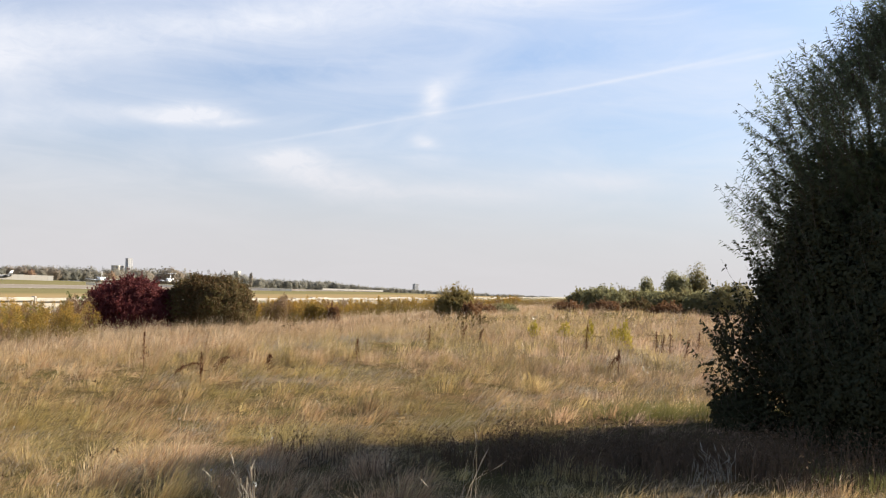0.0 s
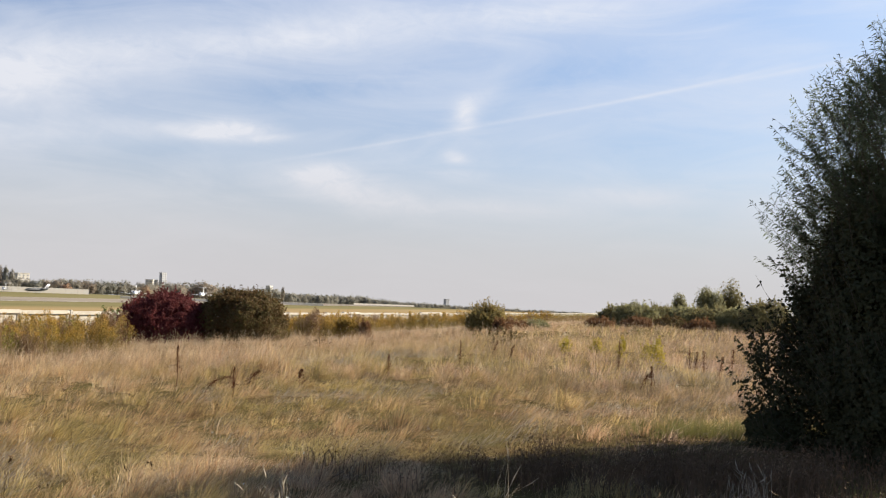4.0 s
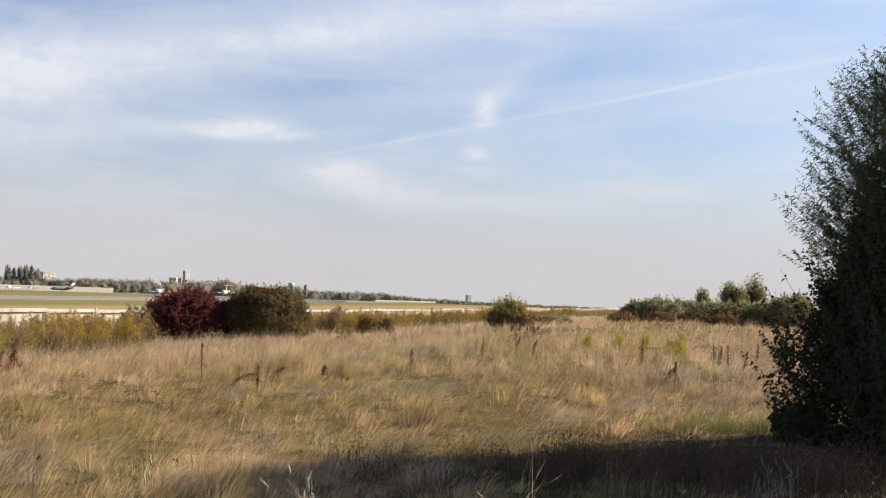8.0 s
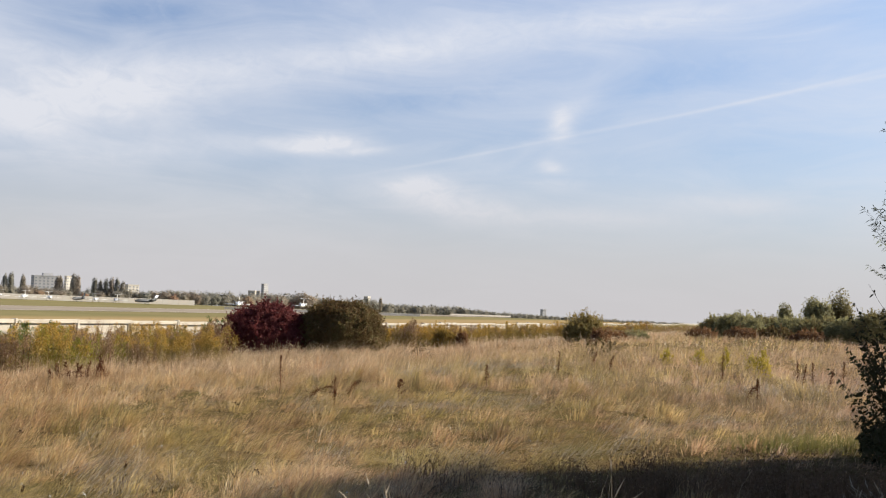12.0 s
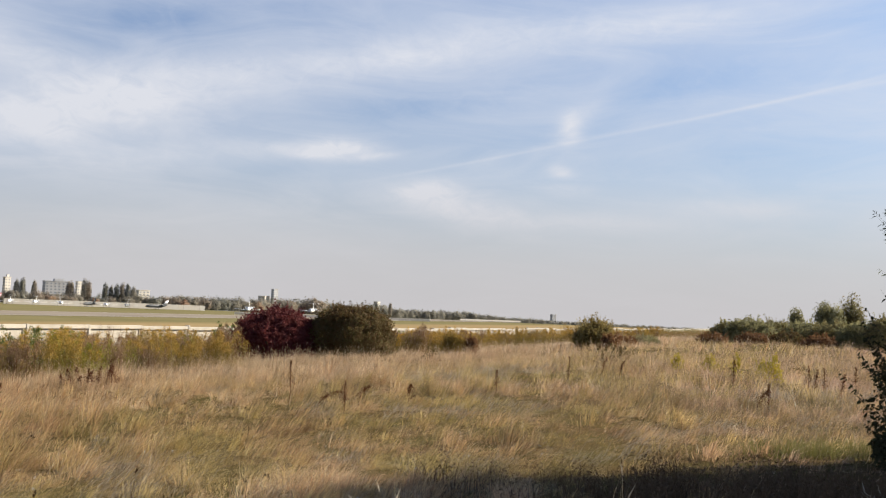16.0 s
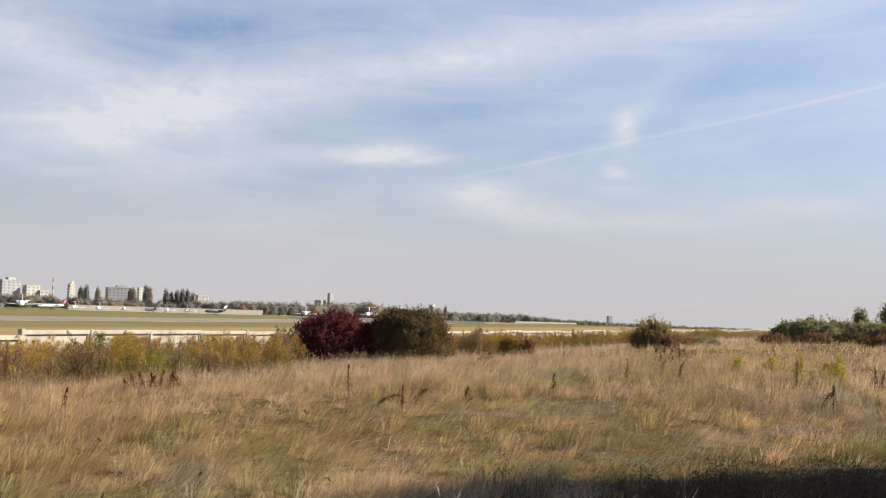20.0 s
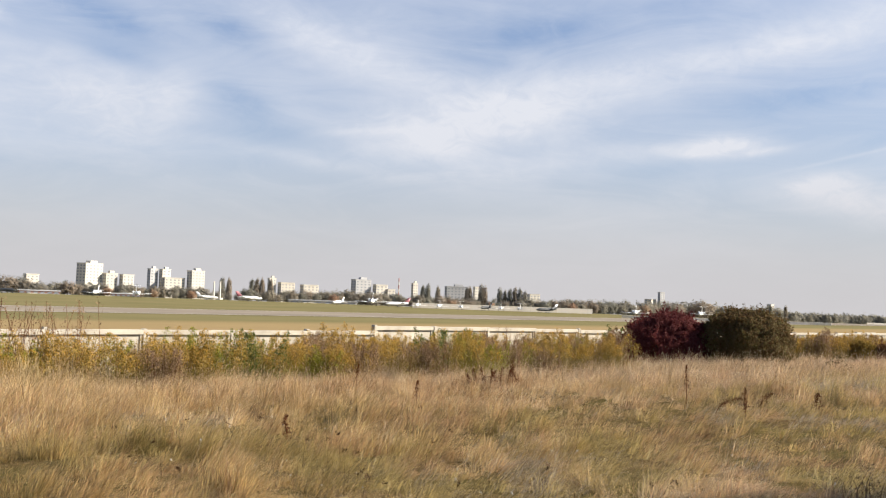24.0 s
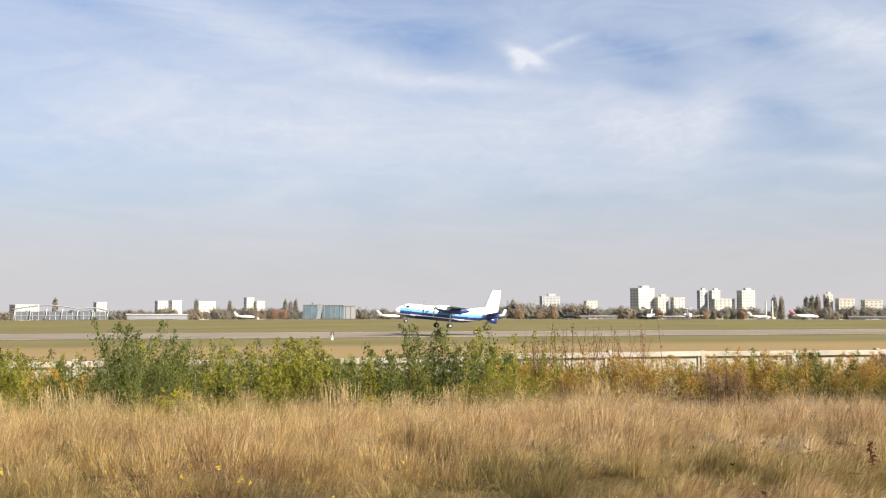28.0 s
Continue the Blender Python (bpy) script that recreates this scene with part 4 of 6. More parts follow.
# leaf colour paled and greyed in place of the distance haze
HAZED_FAR_LEAF = surface("haze_pale_far_leaves", (0.255, 0.25, 0.21), 0.9, 0.2, 0.1, 1.0, through_light=0.55, each=0.85, hue=(0.33, 0.265, 0.205))

WEED_GREEN = surface("weed_leaves", (0.19, 0.205, 0.026), 0.6, 0.35, 1.5, through_light=0.42, island=0.7, hue=(0.31, 0.265, 0.04))
WEED_DARK = surface("dark_weed_leaves", (0.085, 0.12, 0.026), 0.6, 0.35, 1.5, through_light=0.4, island=0.6, hue=(0.14, 0.14, 0.045))
WEED_OLIVE = surface("olive_weed_leaves", (0.31, 0.20, 0.056), 0.65, 0.4, 1.5, through_light=0.3, island=0.8, hue=(0.19, 0.145, 0.045))
WEED_BASE = surface("green_brown_weed_leaves", (0.2268, 0.1613, 0.042), 0.65, 0.35, 1.5, through_light=0.3, island=0.8, hue=(0.22, 0.165, 0.048))
GOLD = surface("goldenrod_flowers", (0.50, 0.30, 0.045), 0.8, 0.35, 1.5, through_light=0.3, island=0.7, hue=(0.30, 0.18, 0.055))
RUST = surface("dry_flower_heads", (0.225, 0.14, 0.078), 0.8, 0.35, 2.0, through_light=0.25, island=0.7, hue=(0.31, 0.215, 0.13))
STEM_GREEN = surface("weed_stems", (0.146, 0.124, 0.0511), 0.7, 0.3, 3.0, island=0.6, hue=(0.219, 0.124, 0.0657))
STEM_BROWN = surface("dry_stems", (0.10, 0.038, 0.02), 1.0, 0.3, 3.0, island=0.6, hue=(0.13, 0.06, 0.03))
REED = surface("pale_reed_grass", (0.62, 0.48, 0.26), 0.8, 0.25, 2.0, through_light=0.25, island=0.7, hue=(0.28, 0.175, 0.085))

bush("smoke_bush", "dense dark red rounded bush in the dry grass", at(18.1, 45), 2.1, 1.9, 2.3, 40000, 0.055, RED_LEAF, 1, shoots=700, shoot=0.36, rough=0.09)
bush("olive_bush", "dense olive and rust-tinged rounded bush in the dry grass", at(13.65, 44.8), 2.2, 2.0, 2.4, 44000, 0.05, OLIVE_LEAF, 2, shoots=700, shoot=0.32, rough=0.08)
bush("willow_bush", "small round green-yellow bush with rusty foot at the meadow's edge", at(-0.75, 62), 1.35, 1.3, 1.6, 14000, 0.06, BUSH_LEAF, 3, shoots=260, shoot=0.55)


def willow(place, turn, seed=5):
    """Big multi-stemmed willow, bushy to the ground, wider along its local x."""
    rng = np.random.RandomState(seed)
    thing = tagged(new("willow_tree"), "tall dark bushy willow with narrow leaves on upright whips", "tree")
    thing.matrix_basis = pose(*place, 0, 0, turn)
    levels, reach = (0.0, 0.8, 1.6, 2.3, 2.9, 3.4, 3.8, 4.15, 4.5, 4.9), (1.0, 1.2, 1.32, 1.42, 1.55, 1.5, 1.25, 0.9, 0.55, 0.12)

    def shell(n, z0, z1, inner, outer, lobes=0.2):
        z = rng.uniform(z0, z1, n)
        a = rng.uniform(0, math.tau, n)
        way_out = np.stack((np.cos(a), np.sin(a), np.zeros(n)), -1)
        r = np.interp(z, levels, reach) * (1 + lobes * ripple(np.stack((np.cos(a), np.sin(a), z * 0.8), -1), 3.5, seed)) * rng.uniform(inner, outer, n)
        return way_out * r[:, None] * (1.0, 0.95, 1.0) + np.stack((np.zeros(n), np.zeros(n), z), -1), way_out

    ends, ways = shell(26, 2.4, 4.5, 0.55, 0.85)
    for e, w in zip(ends, ways):
        bm = bmesh.new()
        foot = Vector(w * 0.35 + rng.normal(0, 0.08, 3) * (1, 1, 0)) + Vector((0, 0, -0.05))
        tube(bm, [foot, foot.lerp(Vector(e), 0.5) + Vector((0, 0, 0.35)), Vector(e)], (0.06, 0.035, 0.01), 6, cap=False)
        part("limb", bm, BARK, thing)
    start, w = shell(3600, 1.3, 4.85, 0.5, 1.0, 0.3)
    aim = w * rng.uniform(0.3, 1.0, (3600, 1)) + rng.normal(0, 0.3, (3600, 3)) + (0, 0, 0.75)
    lv, lf, tv, tf = sprays(rng, start, aim, rng.uniform(0.3, 0.7, 3600), 36, 0.07, 0.0062, 0.004, 0.3)
    tagged(placed("foliage", mesh_of("foliage", lv, lf, [WILLOW_LEAF]), thing), kind="stuff")
    tagged(placed("whip_tuft", mesh_of("whip_tuft", tv, tf, [BARK]), thing), kind="stuff")
    p, w = shell(62000, 0.2, 3.3, 0.25, 0.85)
    v, f = leaf_cloud(rng, p, w, np.full(len(p), 0.032), 2.6)
    tagged(placed("inner_foliage", mesh_of("inner_foliage", v, f, [WILLOW_LEAF]), thing), kind="stuff")
    return thing


ALONG_SHADE = 26.0                 # the group of trees stretches this way
willow((5.5, 11.2, float(ground_z(5.5, 11.2))), ALONG_SHADE)
# unseen thicket, added to cast shadow and block sky over the grass
bush("willow_thicket", "dense leafy thicket out of view, added to deepen the willow's shade", (7.9, 11.8, float(ground_z(7.9, 11.8))), 2.9, 1.85, 6.8, 70000, 0.04, WILLOW_LEAF, 8, stems=9, turn=ALONG_SHADE, long=2.4)
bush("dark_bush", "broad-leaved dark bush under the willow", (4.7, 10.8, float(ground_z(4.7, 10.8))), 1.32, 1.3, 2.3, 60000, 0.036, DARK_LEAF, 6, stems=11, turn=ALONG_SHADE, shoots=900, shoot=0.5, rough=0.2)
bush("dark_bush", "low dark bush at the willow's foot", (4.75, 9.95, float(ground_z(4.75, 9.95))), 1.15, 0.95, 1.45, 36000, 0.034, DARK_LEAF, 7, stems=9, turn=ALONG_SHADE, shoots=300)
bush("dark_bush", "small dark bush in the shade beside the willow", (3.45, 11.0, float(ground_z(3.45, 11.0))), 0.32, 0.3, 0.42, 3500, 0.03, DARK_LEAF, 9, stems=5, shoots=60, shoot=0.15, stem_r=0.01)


def small_tree(name, label, place, high, crown_r, material, seed, leaves=1900, size=0.16, foot=0.06):
    """A tree with a tapered trunk, limbs and an open crown."""
    rng = np.random.RandomState(seed)
    thing = tagged(new(name), label, "tree")
    thing.location = place
    bm = bmesh.new()
    tube(bm, [(0, 0, -0.1), (0.05, 0.02, high * 0.5), (0, 0, high * 0.9)], (0.03 * high, 0.018 * high, 0.004 * high), 7)
    trunk = part("trunk", bm, BARK, thing)
    for k in range(7):
        a, h = rng.uniform(0, math.tau), high * rng.uniform(0.25, 0.7)
        bm = bmesh.new()
        tube(bm, [(0.03, 0, h), (crown_r * 0.7 * math.cos(a), crown_r * 0.7 * math.sin(a), h + high * 0.14)], (0.009 * high, 0.003 * high), 5)
        part("limb", bm, BARK, trunk)
    p, out = lumps(rng, leaves, crown_r * 1.15, crown_r * 1.15, high * (1 - foot) * 0.6, high * (1 + foot) * 0.44, 24)
    v, f = leaf_cloud(rng, p, out, np.full(leaves, size), hug=0.4)
    placed("crown", mesh_of("crown", v, f, [material]), thing)
    return thing


# hedge and trees at the far end of the meadow
for k, (az, dist, r, h) in enumerate(((-8.4, 84, 1.6, 1.6), (-9.5, 82, 2.0, 1.95), (-11.0, 86, 2.1, 1.7), (-12.5, 84, 2.2, 1.65), (-14.0, 82, 2.2, 1.8), (-15.4, 80, 2.0, 1.9), (-16.8, 78, 2.1, 2.4))):
    bush("hedge_bush", "low green scrub at the far end of the meadow", at(az, dist), r, 1.6, h, 9000, 0.08, (SCRUB_LEAF, HEDGE_LEAF, SCRUB_LEAF, HEDGE_LEAF)[k % 4], 40 + k, group="hedge bushes", shoots=150, shoot=0.45, rough=0.2)
for k, (az, dist, r, h, leaf) in enumerate(((-7.4, 74, 1.1, 0.75, RUST_LEAF), (-3.7, 76, 1.0, 0.6, HEDGE_LEAF), (-2.6, 70, 0.7, 0.5, RUST_LEAF), (-9.6, 79, 1.3, 0.8, RUST_LEAF), (-11.4, 80, 1.4, 0.8, OLIVE_LEAF), (-13.2, 78, 1.4, 0.75, RUST_LEAF), (-1.7, 60.5, 0.6, 0.7, RUST_LEAF))):
    bush("rust_bush" if leaf is not HEDGE_LEAF else "grey_green_bush", "low rust-brown bush in the dry grass" if leaf is not HEDGE_LEAF else "low grey-green bush at the meadow's edge", at(az, dist), r, 1.0, h, 3200, 0.075, leaf, 60 + k, group="low rust bushes", shoots=70, rough=0.2)
bush("gold_bush", "low golden bush in the weeds", at(7.5, 50), 0.62, 0.6, 0.95, 3500, 0.05, GOLD_LEAF, 66, shoots=60)
bush("rust_bush", "low dark rust bush beside the golden one", at(6.5, 50), 0.36, 0.36, 0.85, 1800, 0.05, RUST_LEAF, 67, group="low rust bushes", shoots=40)
small_tree("pointed_tree", "small pointed green tree behind the scrub", at(-12.0, 98), 3.6, 0.85, HEDGE_LEAF, 71, 3600, 0.1)
small_tree("birch_tree", "light green roundish tree behind the scrub", at(-13.6, 96), 4.1, 1.35, HEDGE_LEAF, 72, 5200, 0.11)
small_tree("oak_tree", "dark green roundish tree behind the scrub", at(-14.8, 99), 4.9, 1.25, SCRUB_LEAF, 73, 5200, 0.11)

# ---- weeds along the fence ----


def weed(name, label, seed, high, wide, stems, leaf, flower, leaf_size, leaf_n, flower_n, stem_mat, category="weeds"):
    """One clump of tall weeds: stems, leaves that thin out upwards, and flower heads."""
    rng = np.random.RandomState(seed)
    thing = tagged(new(name), label, category, "weeds along the fence")
    bm, lp, fp = bmesh.new(), [], []
    for k in range(stems):
        x, y = rng.normal(0, wide / 2.6, 2)
        h = high * rng.uniform(0.62, 1.08)
        lx, ly = rng.normal(0, 0.12, 2) * h
        tube(bm, [(x, y, -0.05), (x + lx * 0.4, y + ly * 0.4, h * 0.6), (x + lx, y + ly, h)], (0.009, 0.007, 0.004), 3, cap=False)
        t = rng.uniform(0.08, 1.0, leaf_n) ** 0.9
        reach = 0.25 * (1.12 - t) * min(1.0, wide)
        lp.append(np.stack((x + lx * t * t + rng.normal(0, 1, leaf_n) * reach, y + ly * t * t + rng.normal(0, 1, leaf_n) * reach, h * t), -1))
        t = rng.uniform(0.66, 1.04, flower_n)
        reach = 0.36 * (1.14 - t) * min(1.0, wide)
        fp.append(np.stack((x + lx * t * t + rng.normal(0, 1, flower_n) * reach, y + ly * t * t + rng.normal(0, 1, flower_n) * reach, h * t), -1))
    tagged(part("stem_tuft", bm, stem_mat, thing), kind="stuff")
    p = np.concatenate(lp)
    v, f = leaf_cloud(rng, p, np.tile((0.0, 0, 1), (len(p), 1)), np.full(len(p), leaf_size), 2.6)
    tagged(placed("foliage", mesh_of("foliage", v, f, [leaf]), thing), kind="stuff")
    if flower_n:
        p = np.concatenate(fp)
        v, f = leaf_cloud(rng, p, np.tile((0.0, 0, 1), (len(p), 1)), np.full(len(p), leaf_size * 0.8), 1.5)
        tagged(placed("flower_plume", mesh_of("flower_plume", v, f, [flower]), thing), kind="stuff")
    return thing


KINDS = {
    "green": [weed("mugwort_clump", "tall leafy green weeds growing before the fence", 100 + k, 1.55 + 0.12 * k, 1.2, 19, (WEED_GREEN, WEED_GREEN, WEED_DARK)[k], RUST, 0.027, 260, 8, STEM_GREEN) for k in range(3)],
    "tall": [weed("tall_weed_clump", "very tall weeds with dark seed heads before the fence", 110 + k, 2.15 + 0.2 * k, 1.0, 8, WEED_DARK, WEED_DARK, 0.027, 170, 60, STEM_GREEN) for k in range(2)],
    "gold": [weed("goldenrod_clump", "fading yellow goldenrod with olive leaves before the fence", 120 + k, 1.3 + 0.1 * k, 1.1, 15, (WEED_OLIVE, WEED_BASE, WEED_OLIVE)[k], GOLD, 0.024, 190, 230, STEM_GREEN) for k in range(3)],
    "rust": [weed("dry_weed_clump", "dry reddish brown weeds before the fence", 130 + k, 1.25 + 0.15 * k, 1.0, 15, (WEED_BASE, RUST)[k], RUST, 0.024, 190, 150, STEM_BROWN) for k in range(2)],
    "yellow": [weed("yellow_weed_clump", "low bright yellow-green weeds before the fence", 140, 0.95, 0.9, 14, YELLOW_LEAF, GOLD, 0.036, 100, 8, STEM_GREEN)],
    "tallrust": [weed("tall_dry_weed_clump", "very tall thin brown dry stalks before the fence", 135, 2.2, 0.9, 16, RUST, RUST, 0.028, 26, 30, STEM_BROWN)],
    "reed": [weed("reed_grass_clump", "pale tall tuft of reed grass", 150, 1.25, 0.8, 60, REED, REED, 0.012, 10, 22, REED, "grass")],
}


def plant_weeds():
    rng = random.Random(21)
    used = {k: 0 for k in KINDS}

    def put(kind, s, d, size):
        first = KINDS[kind]
        ob = first[used[kind] % len(first)]
        x, y = spot(s, d)
        m = pose(x, y, float(ground_z(x, y)), 0, 0, rng.uniform(0, 360)) @ Matrix.Diagonal((size, size, size * rng.uniform(0.9, 1.1), 1))
        if used[kind] < len(first):
            ob.matrix_basis = m
        else:
            keep = ob.scale.copy()
            ob.scale = (1, 1, 1)
            copy_thing(ob, m)
            ob.scale = keep
        used[kind] += 1

    def mixture(s1, green):
        """Goldenrod grows in mounds, with brown dry weeds between them."""
        tone = math.sin(0.95 * s1 + 1.0) + 0.7 * math.sin(2.1 * s1 + 0.4) + 0.4 * math.sin(0.23 * s1)
        return rng.choices(("rust", "gold", "green"), (0.8, 7, green) if tone > 0.35 else (4.5, 1.6, green) if tone < -0.35 else (2, 3.5, 1.6 * green))[0]

    s = -11.0
    while s < 128:
        step = 0.8 if s < 11 else 0.75 if s < 52 else 1.7
        for d0 in (20.8, 22.4, 24.2, 26.4, 28.6) if s < 11 else (20.8, 22.6, 24.8) if s < 52 else (23.5, 27.0):
            d = d0 + rng.uniform(-0.7, 0.7)
            green_side = 75 - math.degrees(math.atan2(s, d)) > 58.3
            if s < 11 and not green_side and d0 > 25:
                continue
            if green_side:
                kind = rng.choices(("green", "gold", "yellow", "tall", "reed"), (7, 0.2, 4.2 if d0 < 22 else 0.6, 0.9, 1.2 if d0 < 22 else 0))[0]
                size = (rng.uniform(0.62, 0.82) if d0 < 22 else rng.uniform(0.86, 1.08)) * (1.0 + 0.16 * math.sin(1.9 * s) + 0.1 * math.sin(4.3 * s + 1.0))
            elif s < 16:
                kind = mixture(s, 1.4)
                size = rng.uniform(0.66, 0.92)
            elif s < 30:
                kind = mixture(s, 0.9)
                size = rng.uniform(0.62, 0.92)
            else:
                kind = mixture(s, 0.25)
                size = rng.uniform(0.78, 1.08)
            if kind == "tall":
                size *= 0.74
            s1 = s + rng.uniform(-0.5, 0.5)
            x, y = spot(s1, d)
            if rng.random() < (0.12 if s < 9 else 0.06) or (10.6 < math.degrees(math.atan2(-x, y)) < 21.2 and math.hypot(x, y) < 47.5):
                continue
            put(kind, s1, d, size)
        s += step
    for s1, d in ((6.9, 22.8), (7.4, 23.4), (8.0, 22.7), (8.6, 23.2), (9.4, 22.9), (27.6, 25.0)):
        put("tallrust", s1, d, rng.uniform(0.85, 1.05) if s1 < 20 else 0.72)
    # spires standing above the rest, and the pale reed grass along the front
    for s1 in (-3.0, -2.5, -2.1, -1.2, -0.8, -0.4, 0.4):
        put("tall", s1, 25.0 + rng.uniform(-0.6, 0.6), rng.uniform(0.78, 0.92))
    s = -12.5
    while s < 8.5:
        put("reed", s, 19.6 + rng.uniform(-0.5, 1.0), rng.uniform(0.5, 0.72))
        s += rng.uniform(0.8, 1.9)
    # the taller row at the fence's foot
    s = 21.0
    while s < 150:
        if rng.random() < 0.85:
            put(mixture(s, 0.3), s, 33.6 + rng.uniform(-1.2, 0.9), rng.uniform(1.28, 1.6) if s < 50 else rng.uniform(0.85, 1.2))
        if rng.random() < 0.8:
            put(mixture(s + 1.3, 0.3), s + 0.5, 31.0 + rng.uniform(-1.0, 0.9), rng.uniform(1.05, 1.28) if s < 50 else rng.uniform(0.75, 1.05))
        s += 1.05 if s < 50 else 1.8
    for kind, made in KINDS.items():
        for k in range(used[kind], len(made)):
            x, y = spot(4 + k, 27)
            made[k].matrix_basis = pose(x, y, float(ground_z(x, y)))


plant_weeds()


def far_weeds(name, label, material, seed, n, d0, d1, high):
    """The low weeds that hide the foot of the fence where it runs far away."""
    rng = np.random.RandomState(seed)
    s, d = rng.uniform(128, 292, n), rng.uniform(d0, d1, n)
    x, y = U[0] * s + N[0] * d, U[1] * s + N[1] * d
    top = high * (1.0 + 0.28 * waves(x, y, 0.35, seed) + 0.22 * waves(x, y, 0.9, seed + 1))
    z = ground_z(x, y) + np.clip(top, 0.2, 2.0) * rng.uniform(0, 1, n) ** 0.6
    out = rng.normal(0, 1, (n, 3)) + (0, 0, 0.6)
    out /= np.linalg.norm(out, axis=1)[:, None]
    v, f = leaf_cloud(rng, np.stack((x, y, z), axis=1), out, np.full(n, 0.085), 2.0)
    tagged(new(name, mesh_of(name, v, f, [material])), label, "weeds", kind="stuff")


far_weeds("far_golden_weeds", "golden dry weeds along the far stretch of the fence", WEED_OLIVE, 51, 26000, 29.0, 34.6, 1.35)
far_weeds("far_rust_weeds", "rusty dry weeds along the far stretch of the fence", RUST, 52, 9000, 27.0, 34.0, 1.15)
far_weeds("far_green_weeds", "grey-green scrub along the far stretch of the fence", HEDGE_LEAF, 53, 9000, 30.0, 34.8, 1.5)


def dry_stalk(place, high, seed, bend=0.0, bushy=1.0):
    """A dark dry dock stalk with clustered seeds."""
    rng = np.random.RandomState(seed)
    thing = tagged(new("dock_stalk"), "dark brown dry dock stalk in the grass", "weeds", "dry dock stalks")
    thing.location = place
    bm = bmesh.new()
    n = 6
    pts = [Vector((bend * (i / n) ** 2 * high, 0.03 * math.sin(i), high * (i / n) * (1 - 0.45 * abs(bend) * (i / n)))) for i in range(n + 1)]
    tube(bm, pts, [0.008 - 0.0007 * i for i in range(n + 1)], 5)
    part("stem", bm, STEM_BROWN, thing)
    t = rng.uniform(0.32, 1.0, int(125 * bushy))
    base = np.array([pts[min(n, int(v * n))].lerp(pts[min(n, int(v * n) + 1)], v * n % 1) for v in t])
    p = base + rng.normal(0, 0.024 * bushy, base.shape) * (1.2 - t)[:, None] * 1.6
    v, f = leaf_cloud(rng, p, np.tile((0.0, 0, 1), (len(p), 1)), np.full(len(p), 0.02), 1.3)
    tagged(placed("seed_spike", mesh_of("seed_spike", v, f, [STEM_BROWN]), thing), kind="stuff")


NEAR_STALKS = ((17.2, 17.5, 0.82, 0), (14.0, 15.6, 0.62, 0), (15.6, 16.0, 0.6, 0.8), (0.75, 23.7, 0.95, 0), (33.0, 16.0, 0.65, 0.1), (40.7, 11.4, 0.55, 0), (27.2, 21.0, 0.85, 0), (27.5, 21.2, 0.75, 0.3), (27.9, 20.9, 0.7, 0.15), (26.9, 21.1, 0.6, -0.3), (28.5, 21.1, 0.62, 0.3), (29.6, 20.8, 0.5, -0.3), (28.2, 20.8, 0.65, -0.2), (28.8, 21.0, 0.7, -0.2), (29.3, 21.0, 0.65, -0.2), (13.2, 17.2, 0.5, 0.5))
FAR_STALKS = ((-12.6, 24, 1.1, 0), (-12.9, 23.6, 1.0, 0.1), (-13.4, 25, 1.0, 0), (-14.3, 23, 0.9, 0.1), (-9.9, 20, 0.75, 0.4), (-10.5, 19.6, 0.8, 0), (-1.2, 26, 0.9, 0.2), (-2.2, 25, 0.8, 0.2), (-8.6, 25, 1.2, 0), (-15.0, 26, 1.0, 0), (5.0, 20, 0.7, 0), (10.2, 17.6, 0.6, 0.1), (36.5, 19, 0.9, 0.1))
for k, (az, dist, high, bend) in enumerate(NEAR_STALKS + FAR_STALKS):
    dry_stalk(at(az, dist), high * (0.72 if az > 26 else 0.85 if az > 13 else 0.68), 200 + k, bend, 1.5 if k > 5 else 1.0)

for k, (az, dist, high, r, n) in enumerate(((-10.75, 28, 0.85, 0.42, 620), (-7.3, 30, 0.68, 0.3, 380), (-5.5, 30, 0.62, 0.26, 160), (-8.8, 29, 0.7, 0.14, 80), (-10.1, 31, 0.5, 0.25, 120))):
    bush("yellow_sapling", "young sapling with thin yellow-green leaves in the grass", at(az, dist), r * 0.62, r * 0.62, high * 0.8, int(n * 0.95), 0.036, SAPLING_LEAF, 230 + k, "sapling", 4, "yellow saplings", 0.0, 0.008, 14, 0.16, 0.3)
for k, (az, dist) in enumerate(((-2.4, 33), (-1.9, 34), (-1.2, 33.5), (9.0, 36))):
    bush("speckled_weed", "thin speckled weed with dark leaves in the grass", at(az, dist), 0.26, 0.24, 0.72, 130, 0.036, OLIVE_LEAF, 240 + k, "weeds", 5, "speckled weeds", 0.0, 0.007, 8, 0.14, 0.3)
